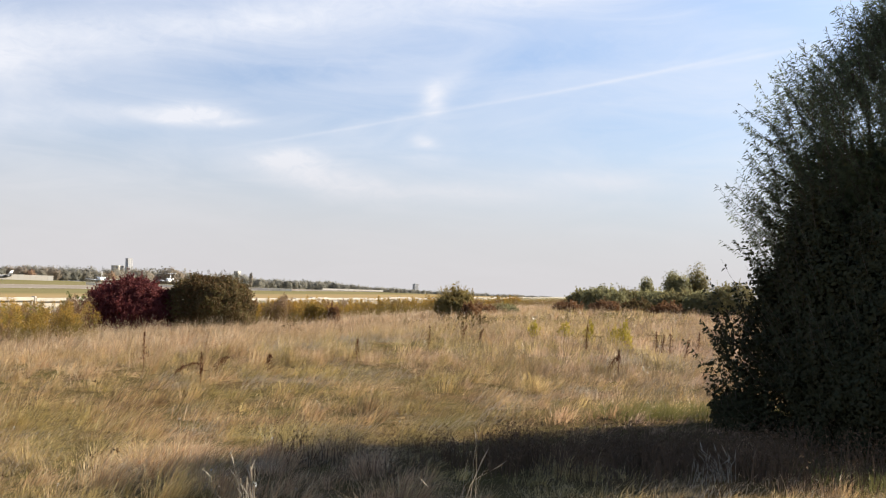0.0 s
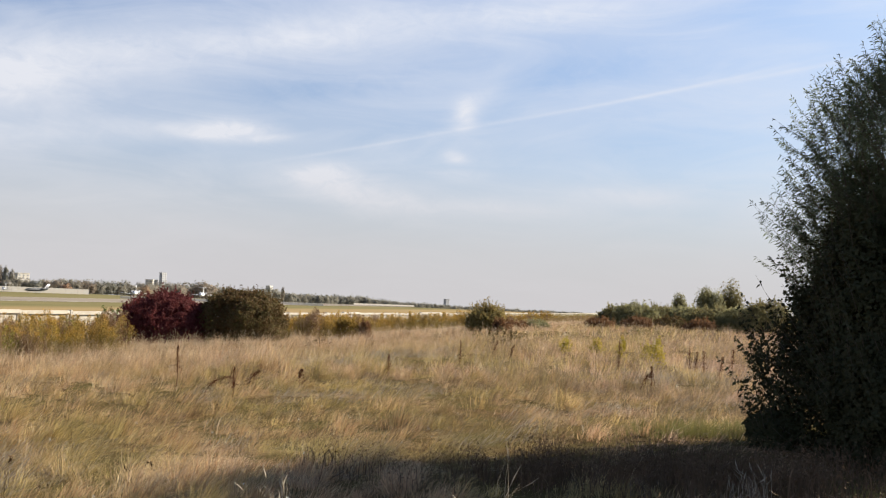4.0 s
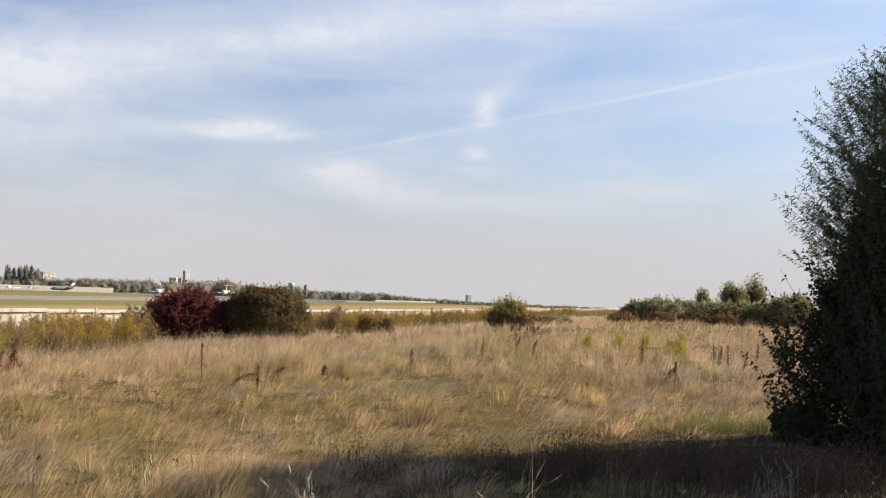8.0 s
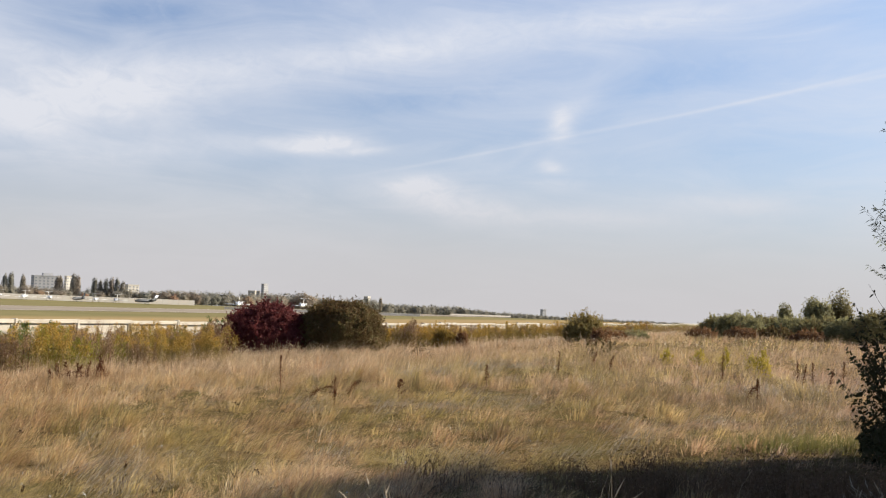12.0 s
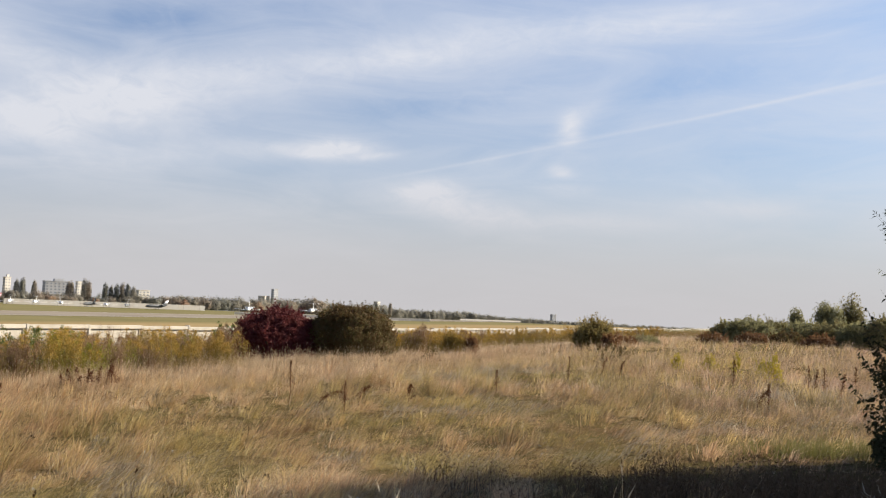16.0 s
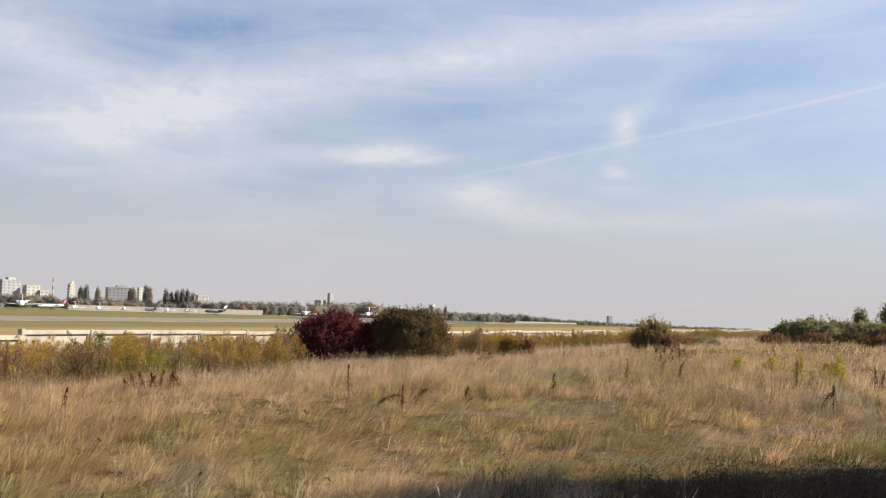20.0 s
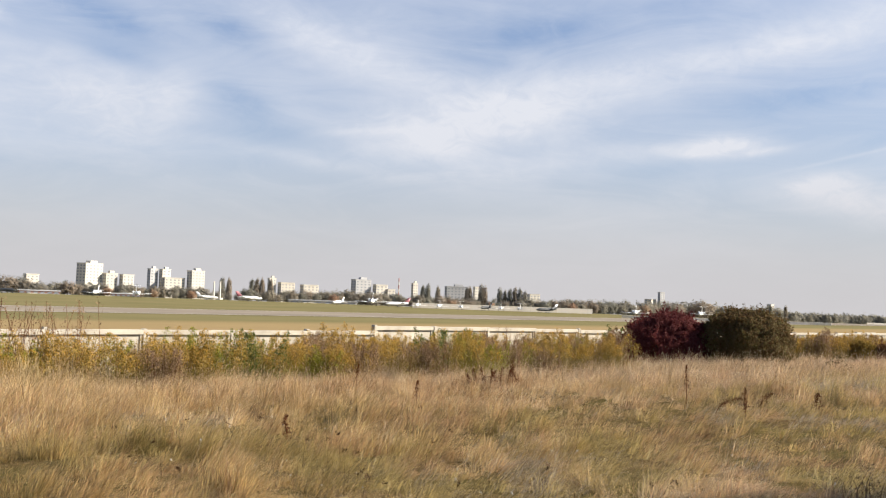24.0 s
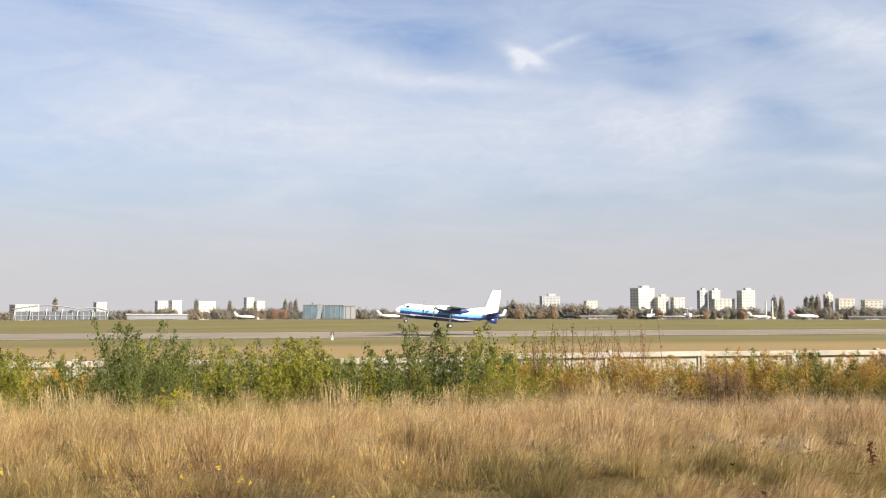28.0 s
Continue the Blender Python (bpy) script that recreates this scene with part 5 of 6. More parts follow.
# pale tufts near the path


def grass_tuft(place, n, high, lean_az, seed):
    """A slender tuft of long bent blades with a few plumes."""
    rng = np.random.RandomState(seed)
    thing = tagged(new("reed_grass_tuft"), "slender pale tuft of bent dry reed grass", "grass", "pale grass tufts")
    x, y = place.x + rng.normal(0, 0.05, n), place.y + rng.normal(0, 0.05, n)
    v, f, mid, tip = blades(rng, x, y, high * rng.uniform(0.45, 1.1, n), max(0.004, 0.0006 * math.hypot(place.x, place.y)) * rng.uniform(0.6, 1.3, n), lean_az + rng.normal(0, 50, n), np.clip(rng.normal(0.4, 0.2, n), 0.05, 1.0))
    tagged(placed("blade_tuft", mesh_of("blade_tuft", v, f, [PALE_TUFT]), thing), kind="stuff")
    k = rng.uniform(0, 1, n) < 0.3
    v, f = plumes(rng, mid[k], tip[k], 0.12 * rng.uniform(0.7, 1.3, k.sum()), 0.006 * rng.uniform(0.6, 1.2, k.sum()))
    tagged(placed("plume_tuft", mesh_of("plume_tuft", v, f, [PALE_TUFT]), thing), kind="stuff")


for k, (az, dist, high, n, lean_az) in enumerate(((-1.6, 6.5, 0.62, 11, -70), (-0.8, 6.3, 0.4, 6, 60), (-16.6, 8.3, 0.3, 40, 75), (-15.4, 8.1, 0.26, 24, -60), (11.0, 6.2, 0.5, 40, 30))):
    grass_tuft(at(az, dist), n, high, lean_az, 160 + k)

# ---- aircraft taking off ----
WHITE_PAINT = surface("white_aircraft_paint", (0.82, 0.82, 0.82), 0.35, 0.05, 0.5)
LIGHT_BLUE = surface("light_blue_paint", (0.117, 0.307, 0.526), 0.35, 0.1, 0.5)
DARK_BLUE = surface("dark_blue_paint", (0.0146, 0.0365, 0.161), 0.35, 0.1, 0.5)
TYRE = surface("tyre_rubber", (0.02, 0.02, 0.02), 0.85, 0.2)
# this grey stands in for the shade under the wings
WING_SHADED = surface("shade_grey_wing", (0.2772, 0.2772, 0.2856), 0.45, 0.1, 0.5)
METAL = surface("bare_metal", (0.45, 0.45, 0.46), 0.4, 0.15, metal=0.8)
DARK_GLASS = surface("dark_glass", (0.02, 0.025, 0.03), 0.1, 0.1)


def lathe(bm, rows, sides=24, bands=None, axis="x"):
    """A body along x from rows of (x, centre z, half width, half height); bands give the material by height."""
    rings = [[bm.verts.new((x, ry * math.cos(k * math.tau / sides), cz + rz * math.sin(k * math.tau / sides))) for k in range(sides)] for x, cz, ry, rz in rows]
    for a, b in zip(rings, rings[1:]):
        for k in range(sides):
            f = bm.faces.new((a[k], a[(k + 1) % sides], b[(k + 1) % sides], b[k]))
            f.smooth = True
            if bands:
                f.material_index = bands(f.calc_center_median(), k / sides)
    bm.faces.new(rings[0][::-1])
    bm.faces.new(rings[-1])


def foil(bm, root, tip, root_chord, tip_chord, thick=0.12, upright=False, sweep=0.0):
    """A wing half or fin from root to tip; the chord runs along x, its leading edge towards -x."""
    rings = []
    for place, chord, back in ((root, root_chord, 0.0), (tip, tip_chord, sweep)):
        ring = []
        for u, h in ((0, 0), (0.08, 0.55), (0.35, 1.0), (0.7, 0.6), (1.0, 0.03), (0.7, -0.45), (0.35, -0.7), (0.08, -0.5)):
            off = h * thick * chord / 2
            p = Vector(place) + Vector((back + u * chord, 0, 0)) + (Vector((0, off, 0)) if upright else Vector((0, 0, off)))
            ring.append(bm.verts.new(p))
        rings.append(ring)
    for k in range(8):
        bm.faces.new((rings[0][k], rings[0][(k + 1) % 8], rings[1][(k + 1) % 8], rings[1][k])).smooth = True
    bm.faces.new(rings[0][::-1])
    bm.faces.new(rings[1])


def wheel(name, parent, place, radius, width):
    bm = bmesh.new()
    bmesh.ops.create_cone(bm, cap_ends=True, segments=18, radius1=radius, radius2=radius, depth=width, matrix=pose(*place, 90, 0, 0))
    edges = [e for e in bm.edges if len(e.link_faces) == 2 and any(len(f.verts) > 4 for f in e.link_faces)]
    bmesh.ops.bevel(bm, geom=edges, offset=width * 0.25, segments=2, affect="EDGES")
    w = part(name, bm, TYRE, parent, "black tyre")
    bm = bmesh.new()
    bmesh.ops.create_cone(bm, cap_ends=True, segments=14, radius1=radius * 0.5, radius2=radius * 0.5, depth=width * 1.06, matrix=pose(*place, 90, 0, 0))
    part("rim", bm, METAL, w)
    return w


def turboprop(m):
    """Twin-engined high-wing turboprop; nose at x = 0, tail at x = 23.5, body centre at z = 0."""
    plane = tagged(new("turboprop_airliner"), "white and blue twin-propeller airliner lifting off the runway, wheels down", "airplane")
    plane.matrix_basis = m
    rows = [(0.0, -0.35, 0.05, 0.05), (0.15, -0.33, 0.35, 0.35), (0.5, -0.28, 0.62, 0.62), (1.1, -0.2, 0.9, 0.88), (1.8, -0.12, 1.1, 1.08),
            (2.4, 0.02, 1.26, 1.3), (3.2, 0.0, 1.4, 1.4), (4.2, 0, 1.45, 1.45), (7.0, 0, 1.45, 1.45), (10, 0, 1.45, 1.45), (13.5, 0, 1.45, 1.45), (15, 0.05, 1.4, 1.4),
            (17, 0.22, 1.2, 1.22), (19, 0.45, 0.92, 0.98), (21, 0.65, 0.62, 0.72), (22.6, 0.8, 0.35, 0.45), (23.5, 0.88, 0.08, 0.12)]
    bm = bmesh.new()

    def bands(c, k):
        z = c.z - 0.035 * max(0, c.x - 14)
        if c.x < 1.0:
            return 0
        if c.x > 18.8 and z < 0.75:
            return 2
        if z > 0.42:
            return 0
        if z > -0.2:
            return 1
        if z > -0.75:
            return 2
        return 0 if z > -0.95 else 2

    # more rings and sides, so that the paint's edges run cleanly
    fine = []
    for a, b in zip(rows, rows[1:]):
        for q in range(3):
            fine.append(tuple(u + (v - u) * q / 3 for u, v in zip(a, b)))
    lathe(bm, fine + [rows[-1]], 48, bands)
    body = part("fuselage", bm, [WHITE_PAINT, LIGHT_BLUE, DARK_BLUE], plane)
    bm = bmesh.new()
    for q in range(5):
        a = radians(-62 + 31 * q)
        box(bm, (0.5, 0.36, 0.36), (1.8 + 0.16 * abs(q - 2) ** 2, 1.17 * math.sin(a), 0.72), math.degrees(-a) * 0.0)
    part("cockpit_window", bm, DARK_GLASS, body)
    for q in range(9):
        for e in (-1, 1):
            bm = bmesh.new()
            bmesh.ops.create_uvsphere(bm, u_segments=10, v_segments=6, radius=0.19, matrix=pose(4.6 + 1.15 * q, 1.41 * e, 0.3) @ Matrix.Diagonal((1, 0.25, 1.15, 1)))
            part("cabin_window", bm, DARK_GLASS, body)
    for e in (-1, 1):
        bm = bmesh.new()
        foil(bm, (9.7, 0.2 * e, 1.35), (9.7, 4.6 * e, 1.4), 3.5, 3.4, 0.15)
        foil(bm, (9.7, 4.6 * e, 1.4), (10.3, 14.6 * e, 1.15), 3.4, 1.1, 0.13)
        wing = part("wing", bm, WING_SHADED, plane, "wing greyed for its shaded underside")
        bm = bmesh.new()
        ny = 3.95 * e
        lathe(bm, [(x, z, r, h) for x, z, r, h in ((7.4, 1.0, 0.25, 0.25), (7.8, 1.0, 0.52, 0.52), (8.6, 1.0, 0.62, 0.66), (10.0, 0.92, 0.66, 0.78), (10.4, 0.92, 0.66, 0.78), (12.4, 0.85, 0.62, 0.72), (14.0, 0.9, 0.4, 0.45), (14.8, 0.98, 0.1, 0.12))], 20, lambda c, k: 0 if c.z > 0.8 and c.x < 10.2 else 1)
        for v in bm.verts:
            v.co.y += ny
        nacelle = part("engine_nacelle", bm, [WHITE_PAINT, DARK_BLUE], plane)
        bm = bmesh.new()
        lathe(bm, [(6.7, 1.0, 0.03, 0.03), (6.9, 1.0, 0.16, 0.16), (7.42, 1.0, 0.26, 0.26)], 14)
        for v in bm.verts:
            v.co.y += ny
        part("spinner", bm, METAL, nacelle)
        for q in range(4):
            bm = bmesh.new()
            box(bm, (0.07, 0.3, 1.75), (0, 0, 1.0), bevel=0.03)
            for v in bm.verts:
                v.co.x += 0.09 * (v.co.y / 0.15)
                v.co.y *= 1.0 - 0.25 * abs(v.co.z - 1.0)
            bm.transform(pose(7.15, ny, 1.0, 90 * q + 25 + 20 * e, 0, 0))
            part("propeller_blade", bm, CONCRETE_DARK, nacelle)
        bm = bmesh.new()
        tube(bm, [(10.7, ny, 0.5), (10.75, ny, -2.35)], (0.13, 0.1), 10)
        tube(bm, [(10.75, ny - 0.4, -2.35), (10.75, ny + 0.4, -2.35)], (0.07, 0.07), 8)
        tube(bm, [(11.8, ny, 0.4), (10.8, ny, -1.5)], (0.06, 0.05), 8)
        gear = part("main_gear", bm, METAL, plane)
        for w in (-0.35, 0.35):
            wheel("wheel", gear, (10.75, ny + w, -2.35), 0.5, 0.3)
        bm = bmesh.new()
        foil(bm, (20.0, 0.3 * e, 0.85), (20.9, 4.95 * e, 1.4), 2.5, 1.25, 0.11)
        part("tailplane", bm, DARK_BLUE, plane, "dark blue tailplane")
    bm = bmesh.new()
    foil(bm, (19.0, 0, 1.0), (21.3, 0, 6.2), 4.0, 1.9, 0.1, upright=True)
    part("tail_fin", bm, WHITE_PAINT, plane)
    bm = bmesh.new()
    foil(bm, (14.2, 0, 1.2), (19.6, 0, 2.35), 6.0, 1.0, 0.05, upright=True)
    part("fin_fillet", bm, WHITE_PAINT, plane)
    bm = bmesh.new()
    foil(bm, (19.3, 0, 0.3), (21.6, 0, -0.85), 3.6, 1.2, 0.07, upright=True)
    part("ventral_fin", bm, DARK_BLUE, plane, "dark blue ventral fin")
    bm = bmesh.new()
    tube(bm, [(2.7, 0, -0.9), (2.6, 0, -2.1)], (0.1, 0.08), 8)
    nose = part("nose_gear", bm, METAL, plane)
    for w in (-0.2, 0.2):
        wheel("wheel", nose, (2.6, w, -2.15), 0.37, 0.22)
    return plane


# nose towards -U, crabbing a little into the wind, five degrees up
ux, uy = spot(30.3, 193.5)
turboprop(Matrix.Translation((ux, uy, 1.75)) @ Matrix.Rotation(math.atan2(U[1], U[0]) + radians(8.5), 4, "Z") @ Matrix.Rotation(radians(5.8), 4, "Y"))

# ---- far side of the airfield ----
PALE_WALL = surface("pale_plaster", (0.53, 0.495, 0.44), 0.9, 0.12, 0.05, 1.0, each=0.4, hue=(0.52, 0.45, 0.36))
GREY_WALL = surface("grey_panels", (0.40, 0.395, 0.40), 0.9, 0.1, 0.05, 1.0)
TERMINAL_GREY = surface("grey_terminal_cladding", (0.2268, 0.2268, 0.2394), 0.8, 0.15, 0.05, 1.0)
GLAZING = surface("far_glazing", (0.20, 0.21, 0.235), 0.55, 0.15, 0.05)
TERMINAL_GLASS = surface("dark_hall_glass", (0.085, 0.095, 0.115), 0.6, 0.3, 0.12)
HALL_GLASS = surface("blue_hall_glass", (0.09, 0.13, 0.16), 0.45, 0.25, 0.15)
BRICK_RED = surface("red_brick", (0.241, 0.117, 0.0876), 0.9, 0.2, 0.1, 1.0)
CHIMNEY_RED = surface("red_band_paint", (0.307, 0.139, 0.117), 0.8, 0.1)
FIELD_Z = -3.8


def el_z(el, dist):
    """Height of a point seen at an elevation in degrees from a distance."""
    return 1.6 + dist * math.tan(radians(el))


def box_mesh(name, size, centre, material, bevel=0.0):
    bm = bmesh.new()
    box(bm, size, centre, bevel=bevel)
    me = bpy.data.meshes.new(name)
    bm.to_mesh(me)
    bm.free()
    me.materials.append(material)
    return me


def building(label, az0, az1, el, dist, wall, turn=28.0, deep=0.7, roof=0.0):
    """A block of flats: body, roof house, and windows in rows on the two sides that face the airfield."""
    thing = tagged(new("apartment_block"), label, "building", "city blocks behind the trees")
    az = (az0 + az1) / 2
    seen = dist * radians(abs(az1 - az0))
    wide = seen / (math.cos(radians(turn)) + deep * math.sin(radians(abs(turn))))
    depth = wide * deep
    p = at(az, dist)
    high = el_z(el, dist) - p.z
    thing.matrix_basis = pose(p.x, p.y, p.z, 0, 0, az + turn)
    body = placed("wall", box_mesh("wall", (wide, depth, high), (0, 0, high / 2), wall, 0.15), thing)
    placed("parapet", box_mesh("parapet", (wide + 0.6, depth + 0.6, 0.7), (0, 0, high), wall), thing)
    if roof:
        placed("roof_house", box_mesh("roof_house", (wide * roof, depth * 0.5, 3.0), (wide * 0.1, 0, high + 1.6), wall), thing)
    cols = max(2, min(7, int(wide / 4.2)))
    rows = max(2, min(9, int(high * 0.6 / 3.4)))
    me = box_mesh("window", (wide / cols * 0.42, 0.3, 1.5), (0, 0, 0), GLAZING)
    side_cols = max(2, cols - 2)
    me2 = box_mesh("window", (0.3, depth / side_cols * 0.5, 1.7), (0, 0, 0), GLAZING)
    for r in range(rows):
        z = high - 2.6 - 3.4 * r
        for c in range(cols):
            placed("window", me, thing, "", pose((c + 0.5) * wide / cols - wide / 2, -depth / 2, z))
        for c in range(side_cols):
            e = 1 if turn < 0 else -1
            placed("window", me2, thing, "", pose(e * wide / 2 * (1 if turn < 0 else 1), (c + 0.5) * depth / side_cols - depth / 2, z))
    return thing


WHITE_BLOCK, CREAM_BLOCK, GREY_BLOCK = "white high-rise block of flats behind the trees", "cream block of flats behind the trees", "grey block of flats behind the trees"
for label, az0, az1, el, wall, turn in (
        (WHITE_BLOCK, 86.0, 87.5, 0.28, PALE_WALL, 20), (CREAM_BLOCK, 82.5, 83.2, 0.42, PALE_WALL, 25), (CREAM_BLOCK, 79.2, 79.9, 0.5, PALE_WALL, 25), (CREAM_BLOCK, 78.4, 79.1, 0.52, PALE_WALL, 25),
        (WHITE_BLOCK, 76.5, 77.7, 0.48, PALE_WALL, 20), (CREAM_BLOCK, 74.3, 74.9, 0.7, PALE_WALL, 30), (WHITE_BLOCK, 73.7, 74.3, 0.5, PALE_WALL, 25), (GREY_BLOCK, 56.2, 57.4, 0.78, GREY_WALL, 12),
        (WHITE_BLOCK, 54.0, 54.8, 0.5, PALE_WALL, 20), (WHITE_BLOCK, 50.7, 52.1, 1.23, PALE_WALL, 38), (WHITE_BLOCK, 49.9, 50.7, 0.72, PALE_WALL, 25), (WHITE_BLOCK, 49.0, 49.8, 0.68, PALE_WALL, 25)):
    building(label, az0, az1, el, 1150, wall, turn, roof=0.4 if el > 0.7 else 0)
for label, az0, az1, el, wall, turn in (
        (GREY_BLOCK, 47.7, 48.3, 1.08, GREY_WALL, 30), (CREAM_BLOCK, 47.0, 47.65, 1.07, PALE_WALL, 30), (WHITE_BLOCK, 46.2, 47.6, 0.6, PALE_WALL, 20), (WHITE_BLOCK, 45.1, 46.1, 1.06, PALE_WALL, 30),
        (WHITE_BLOCK, 41.0, 41.5, 0.81, PALE_WALL, 25), (WHITE_BLOCK, 39.9, 40.9, 0.58, PALE_WALL, 20), (WHITE_BLOCK, 38.5, 39.6, 0.5, PALE_WALL, 20), (GREY_BLOCK, 35.4, 36.6, 0.93, GREY_WALL, 25),
        (WHITE_BLOCK, 34.4, 35.3, 0.67, PALE_WALL, 25), (WHITE_BLOCK, 33.95, 34.5, 0.42, PALE_WALL, 20), (GREY_BLOCK, 32.6, 33.0, 0.83, PALE_WALL, 30), (GREY_BLOCK, 29.6, 31.0, 0.72, GREY_WALL, 10)):
    building(label, az0, az1, el, 1200, wall, turn, roof=0.4 if el > 0.7 else 0)
for label, az0, az1, el, dist, wall, turn in (
        (WHITE_BLOCK, 28.9, 29.3, 0.76, 1200, PALE_WALL, 30), (WHITE_BLOCK, 25.3, 26.1, 0.44, 1300, PALE_WALL, 25), (GREY_BLOCK, 18.05, 18.45, 0.83, 1700, GREY_WALL, 40), (GREY_BLOCK, 18.5, 19.2, 0.4, 1700, PALE_WALL, 62),
        (GREY_BLOCK, 1.5, 1.85, 0.02, 2600, GREY_WALL, 40), (GREY_BLOCK, 12.0, 12.4, 0.35, 2000, PALE_WALL, 64)):
    building(label, az0, az1, el, dist, wall, turn)


def chimney():
    thing = tagged(new("factory_chimney"), "slender chimney with red and white bands", "chimney")
    p = at(33.75, 1100)
    thing.location = p
    top = el_z(1.13, 1100) - p.z
    n = 8
    for k in range(n):
        a, b = top * k / n, top * (k + 1) / n
        bm = bmesh.new()
        bmesh.ops.create_cone(bm, cap_ends=True, segments=14, radius1=0.75 - 0.03 * k, radius2=0.75 - 0.03 * (k + 1), depth=b - a, matrix=Matrix.Translation((0, 0, (a + b) / 2)))
        part("band", bm, CHIMNEY_RED if k % 2 else PALE_WALL, thing)


chimney()


def glass_terminal():
    """Blue glazed terminal of three blocks with a leaning fin."""
    thing = tagged(new("glass_terminal"), "low blue glass airport building with grey ends", "building")
    p = at(69.9, 575, FIELD_Z)
    thing.matrix_basis = pose(p.x, p.y, FIELD_Z, 0, 0, 69.9)
    for name, x0, x1, high, mat in (("glazed_hall", -15.5, -7.5, 8.2, HALL_GLASS), ("glazed_hall", -4.5, 8, 8.0, HALL_GLASS), ("grey_wing", 8, 15, 7.6, TERMINAL_GREY)):
        b = placed(name, box_mesh(name, (x1 - x0, 14, high), ((x0 + x1) / 2, 0, high / 2), mat, 0.1), thing)
        placed("roof_edge", box_mesh("roof_edge", (x1 - x0 + 0.6, 14.6, 0.5), ((x0 + x1) / 2, 0, high + 0.2), TERMINAL_GREY), thing)
        for k in range(int(x1 - x0) // 3):
            placed("mullion", box_mesh("mullion", (0.25, 0.3, high - 0.6), (x0 + 1.5 + 3 * k, -7.1, high / 2), TERMINAL_GREY), thing)
    bm = bmesh.new()
    box(bm, (2.6, 14.5, 9.0), (-6, 0, 4.5), bevel=0.1)
    for v in bm.verts:
        v.co.x += 0.18 * (v.co.z - 4.5)
    part("leaning_fin", bm, GLAZING, thing)


def hall_terminal():
    """Wide terminal with an arched roof on white columns."""
    thing = tagged(new("arched_terminal"), "wide airport terminal with an arched white roof", "building")
    p = at(85.0, 575, FIELD_Z)
    thing.matrix_basis = pose(p.x, p.y, FIELD_Z, 0, 0, 85.0)
    placed("glazed_hall", box_mesh("glazed_hall", (34, 12, 4.6), (-6, 4, 2.3), TERMINAL_GLASS, 0.1), thing)
    placed("lower_hall", box_mesh("lower_hall", (16, 12, 4.2), (18, 4, 2.1), TERMINAL_GLASS, 0.1), thing)
    for k in range(17):
        placed("mullion", box_mesh("mullion", (0.22, 0.3, 4.3), (-22 + 2.9 * k, -2.15, 2.15), GREY_WALL), thing)
    for x, z in ((-6, 2.4), (18, 2.2)):
        placed("floor_band", box_mesh("floor_band", (34 if x < 0 else 16, 0.4, 0.35), (x, -2.2, z), TERMINAL_GREY), thing)
    for x0, x1, rise, base in ((-24, 12, 2.4, 5.6), (6, 26, 1.6, 5.0)):
        bm = bmesh.new()
        tube(bm, [(x0 + (x1 - x0) * k / 12, -3, base + rise * math.sin(math.pi * k / 12)) for k in range(13)], [0.35] * 13, 6)
        tube(bm, [(x0 + (x1 - x0) * k / 12, 9, base + rise * math.sin(math.pi * k / 12)) for k in range(13)], [0.35] * 13, 6)
        for k in range(12):
            xa, xb = x0 + (x1 - x0) * k / 12, x0 + (x1 - x0) * (k + 1) / 12
            za, zb = base + rise * math.sin(math.pi * k / 12), base + rise * math.sin(math.pi * (k + 1) / 12)
            q = [bm.verts.new(c) for c in ((xa, -3, za), (xb, -3, zb), (xb, 9, zb), (xa, 9, za))]
            w = [bm.verts.new(v.co + Vector((0, 0, 0.3))) for v in q]
            bm.faces.new(q[::-1])
            bm.faces.new(w)
            for i in range(4):
                bm.faces.new((q[i], q[(i + 1) % 4], w[(i + 1) % 4], w[i]))
        part("arched_roof", bm, TERMINAL_GREY, thing)
    for x in (-23, -15, -7, 1, 9, 17, 25):
        bm = bmesh.new()
        tube(bm, [(x, -3, 0), (x + 1.0, -3, 6.2 if x < 9 else 5.4)], (0.3, 0.2), 6)
        part("column", bm, GREY_WALL, thing)


glass_terminal()
hall_terminal()
for az0, az1, el, label in ((78.1, 81.4, -0.28, "long low grey hangar by the apron"), (36.2, 40.2, -0.42, "low pale sheds by the apron"), (52.9, 55.0, -0.4, "low brick sheds by the apron"), (48.6, 50.2, -0.42, "low red brick sheds by the apron")):
    thing = tagged(new("airfield_shed"), label, "building")
    az = (az0 + az1) / 2
    p = at(az, 585, FIELD_Z)
    thing.matrix_basis = pose(p.x, p.y, FIELD_Z, 0, 0, az)
    w, h = 585 * radians(az1 - az0), el_z(el, 585) - FIELD_Z
    mat = BRICK_RED if "brick" in label else TERMINAL_GREY if "grey" in label else PALE_WALL
    placed("wall", box_mesh("wall", (w, 9, h), (0, 0, h / 2), mat, 0.1), thing)
    bm = bmesh.new()
    box(bm, (w + 1, 10, 0.5), (0, 0, h + 0.2))
    part("roof", bm, GREY_WALL, thing)
    for k in range(6):
        placed("door", box_mesh("door", (w / 10, 0.3, h * 0.6), ((k + 0.5) * w / 6 - w / 2, -4.6, h * 0.3), GLAZING), thing)


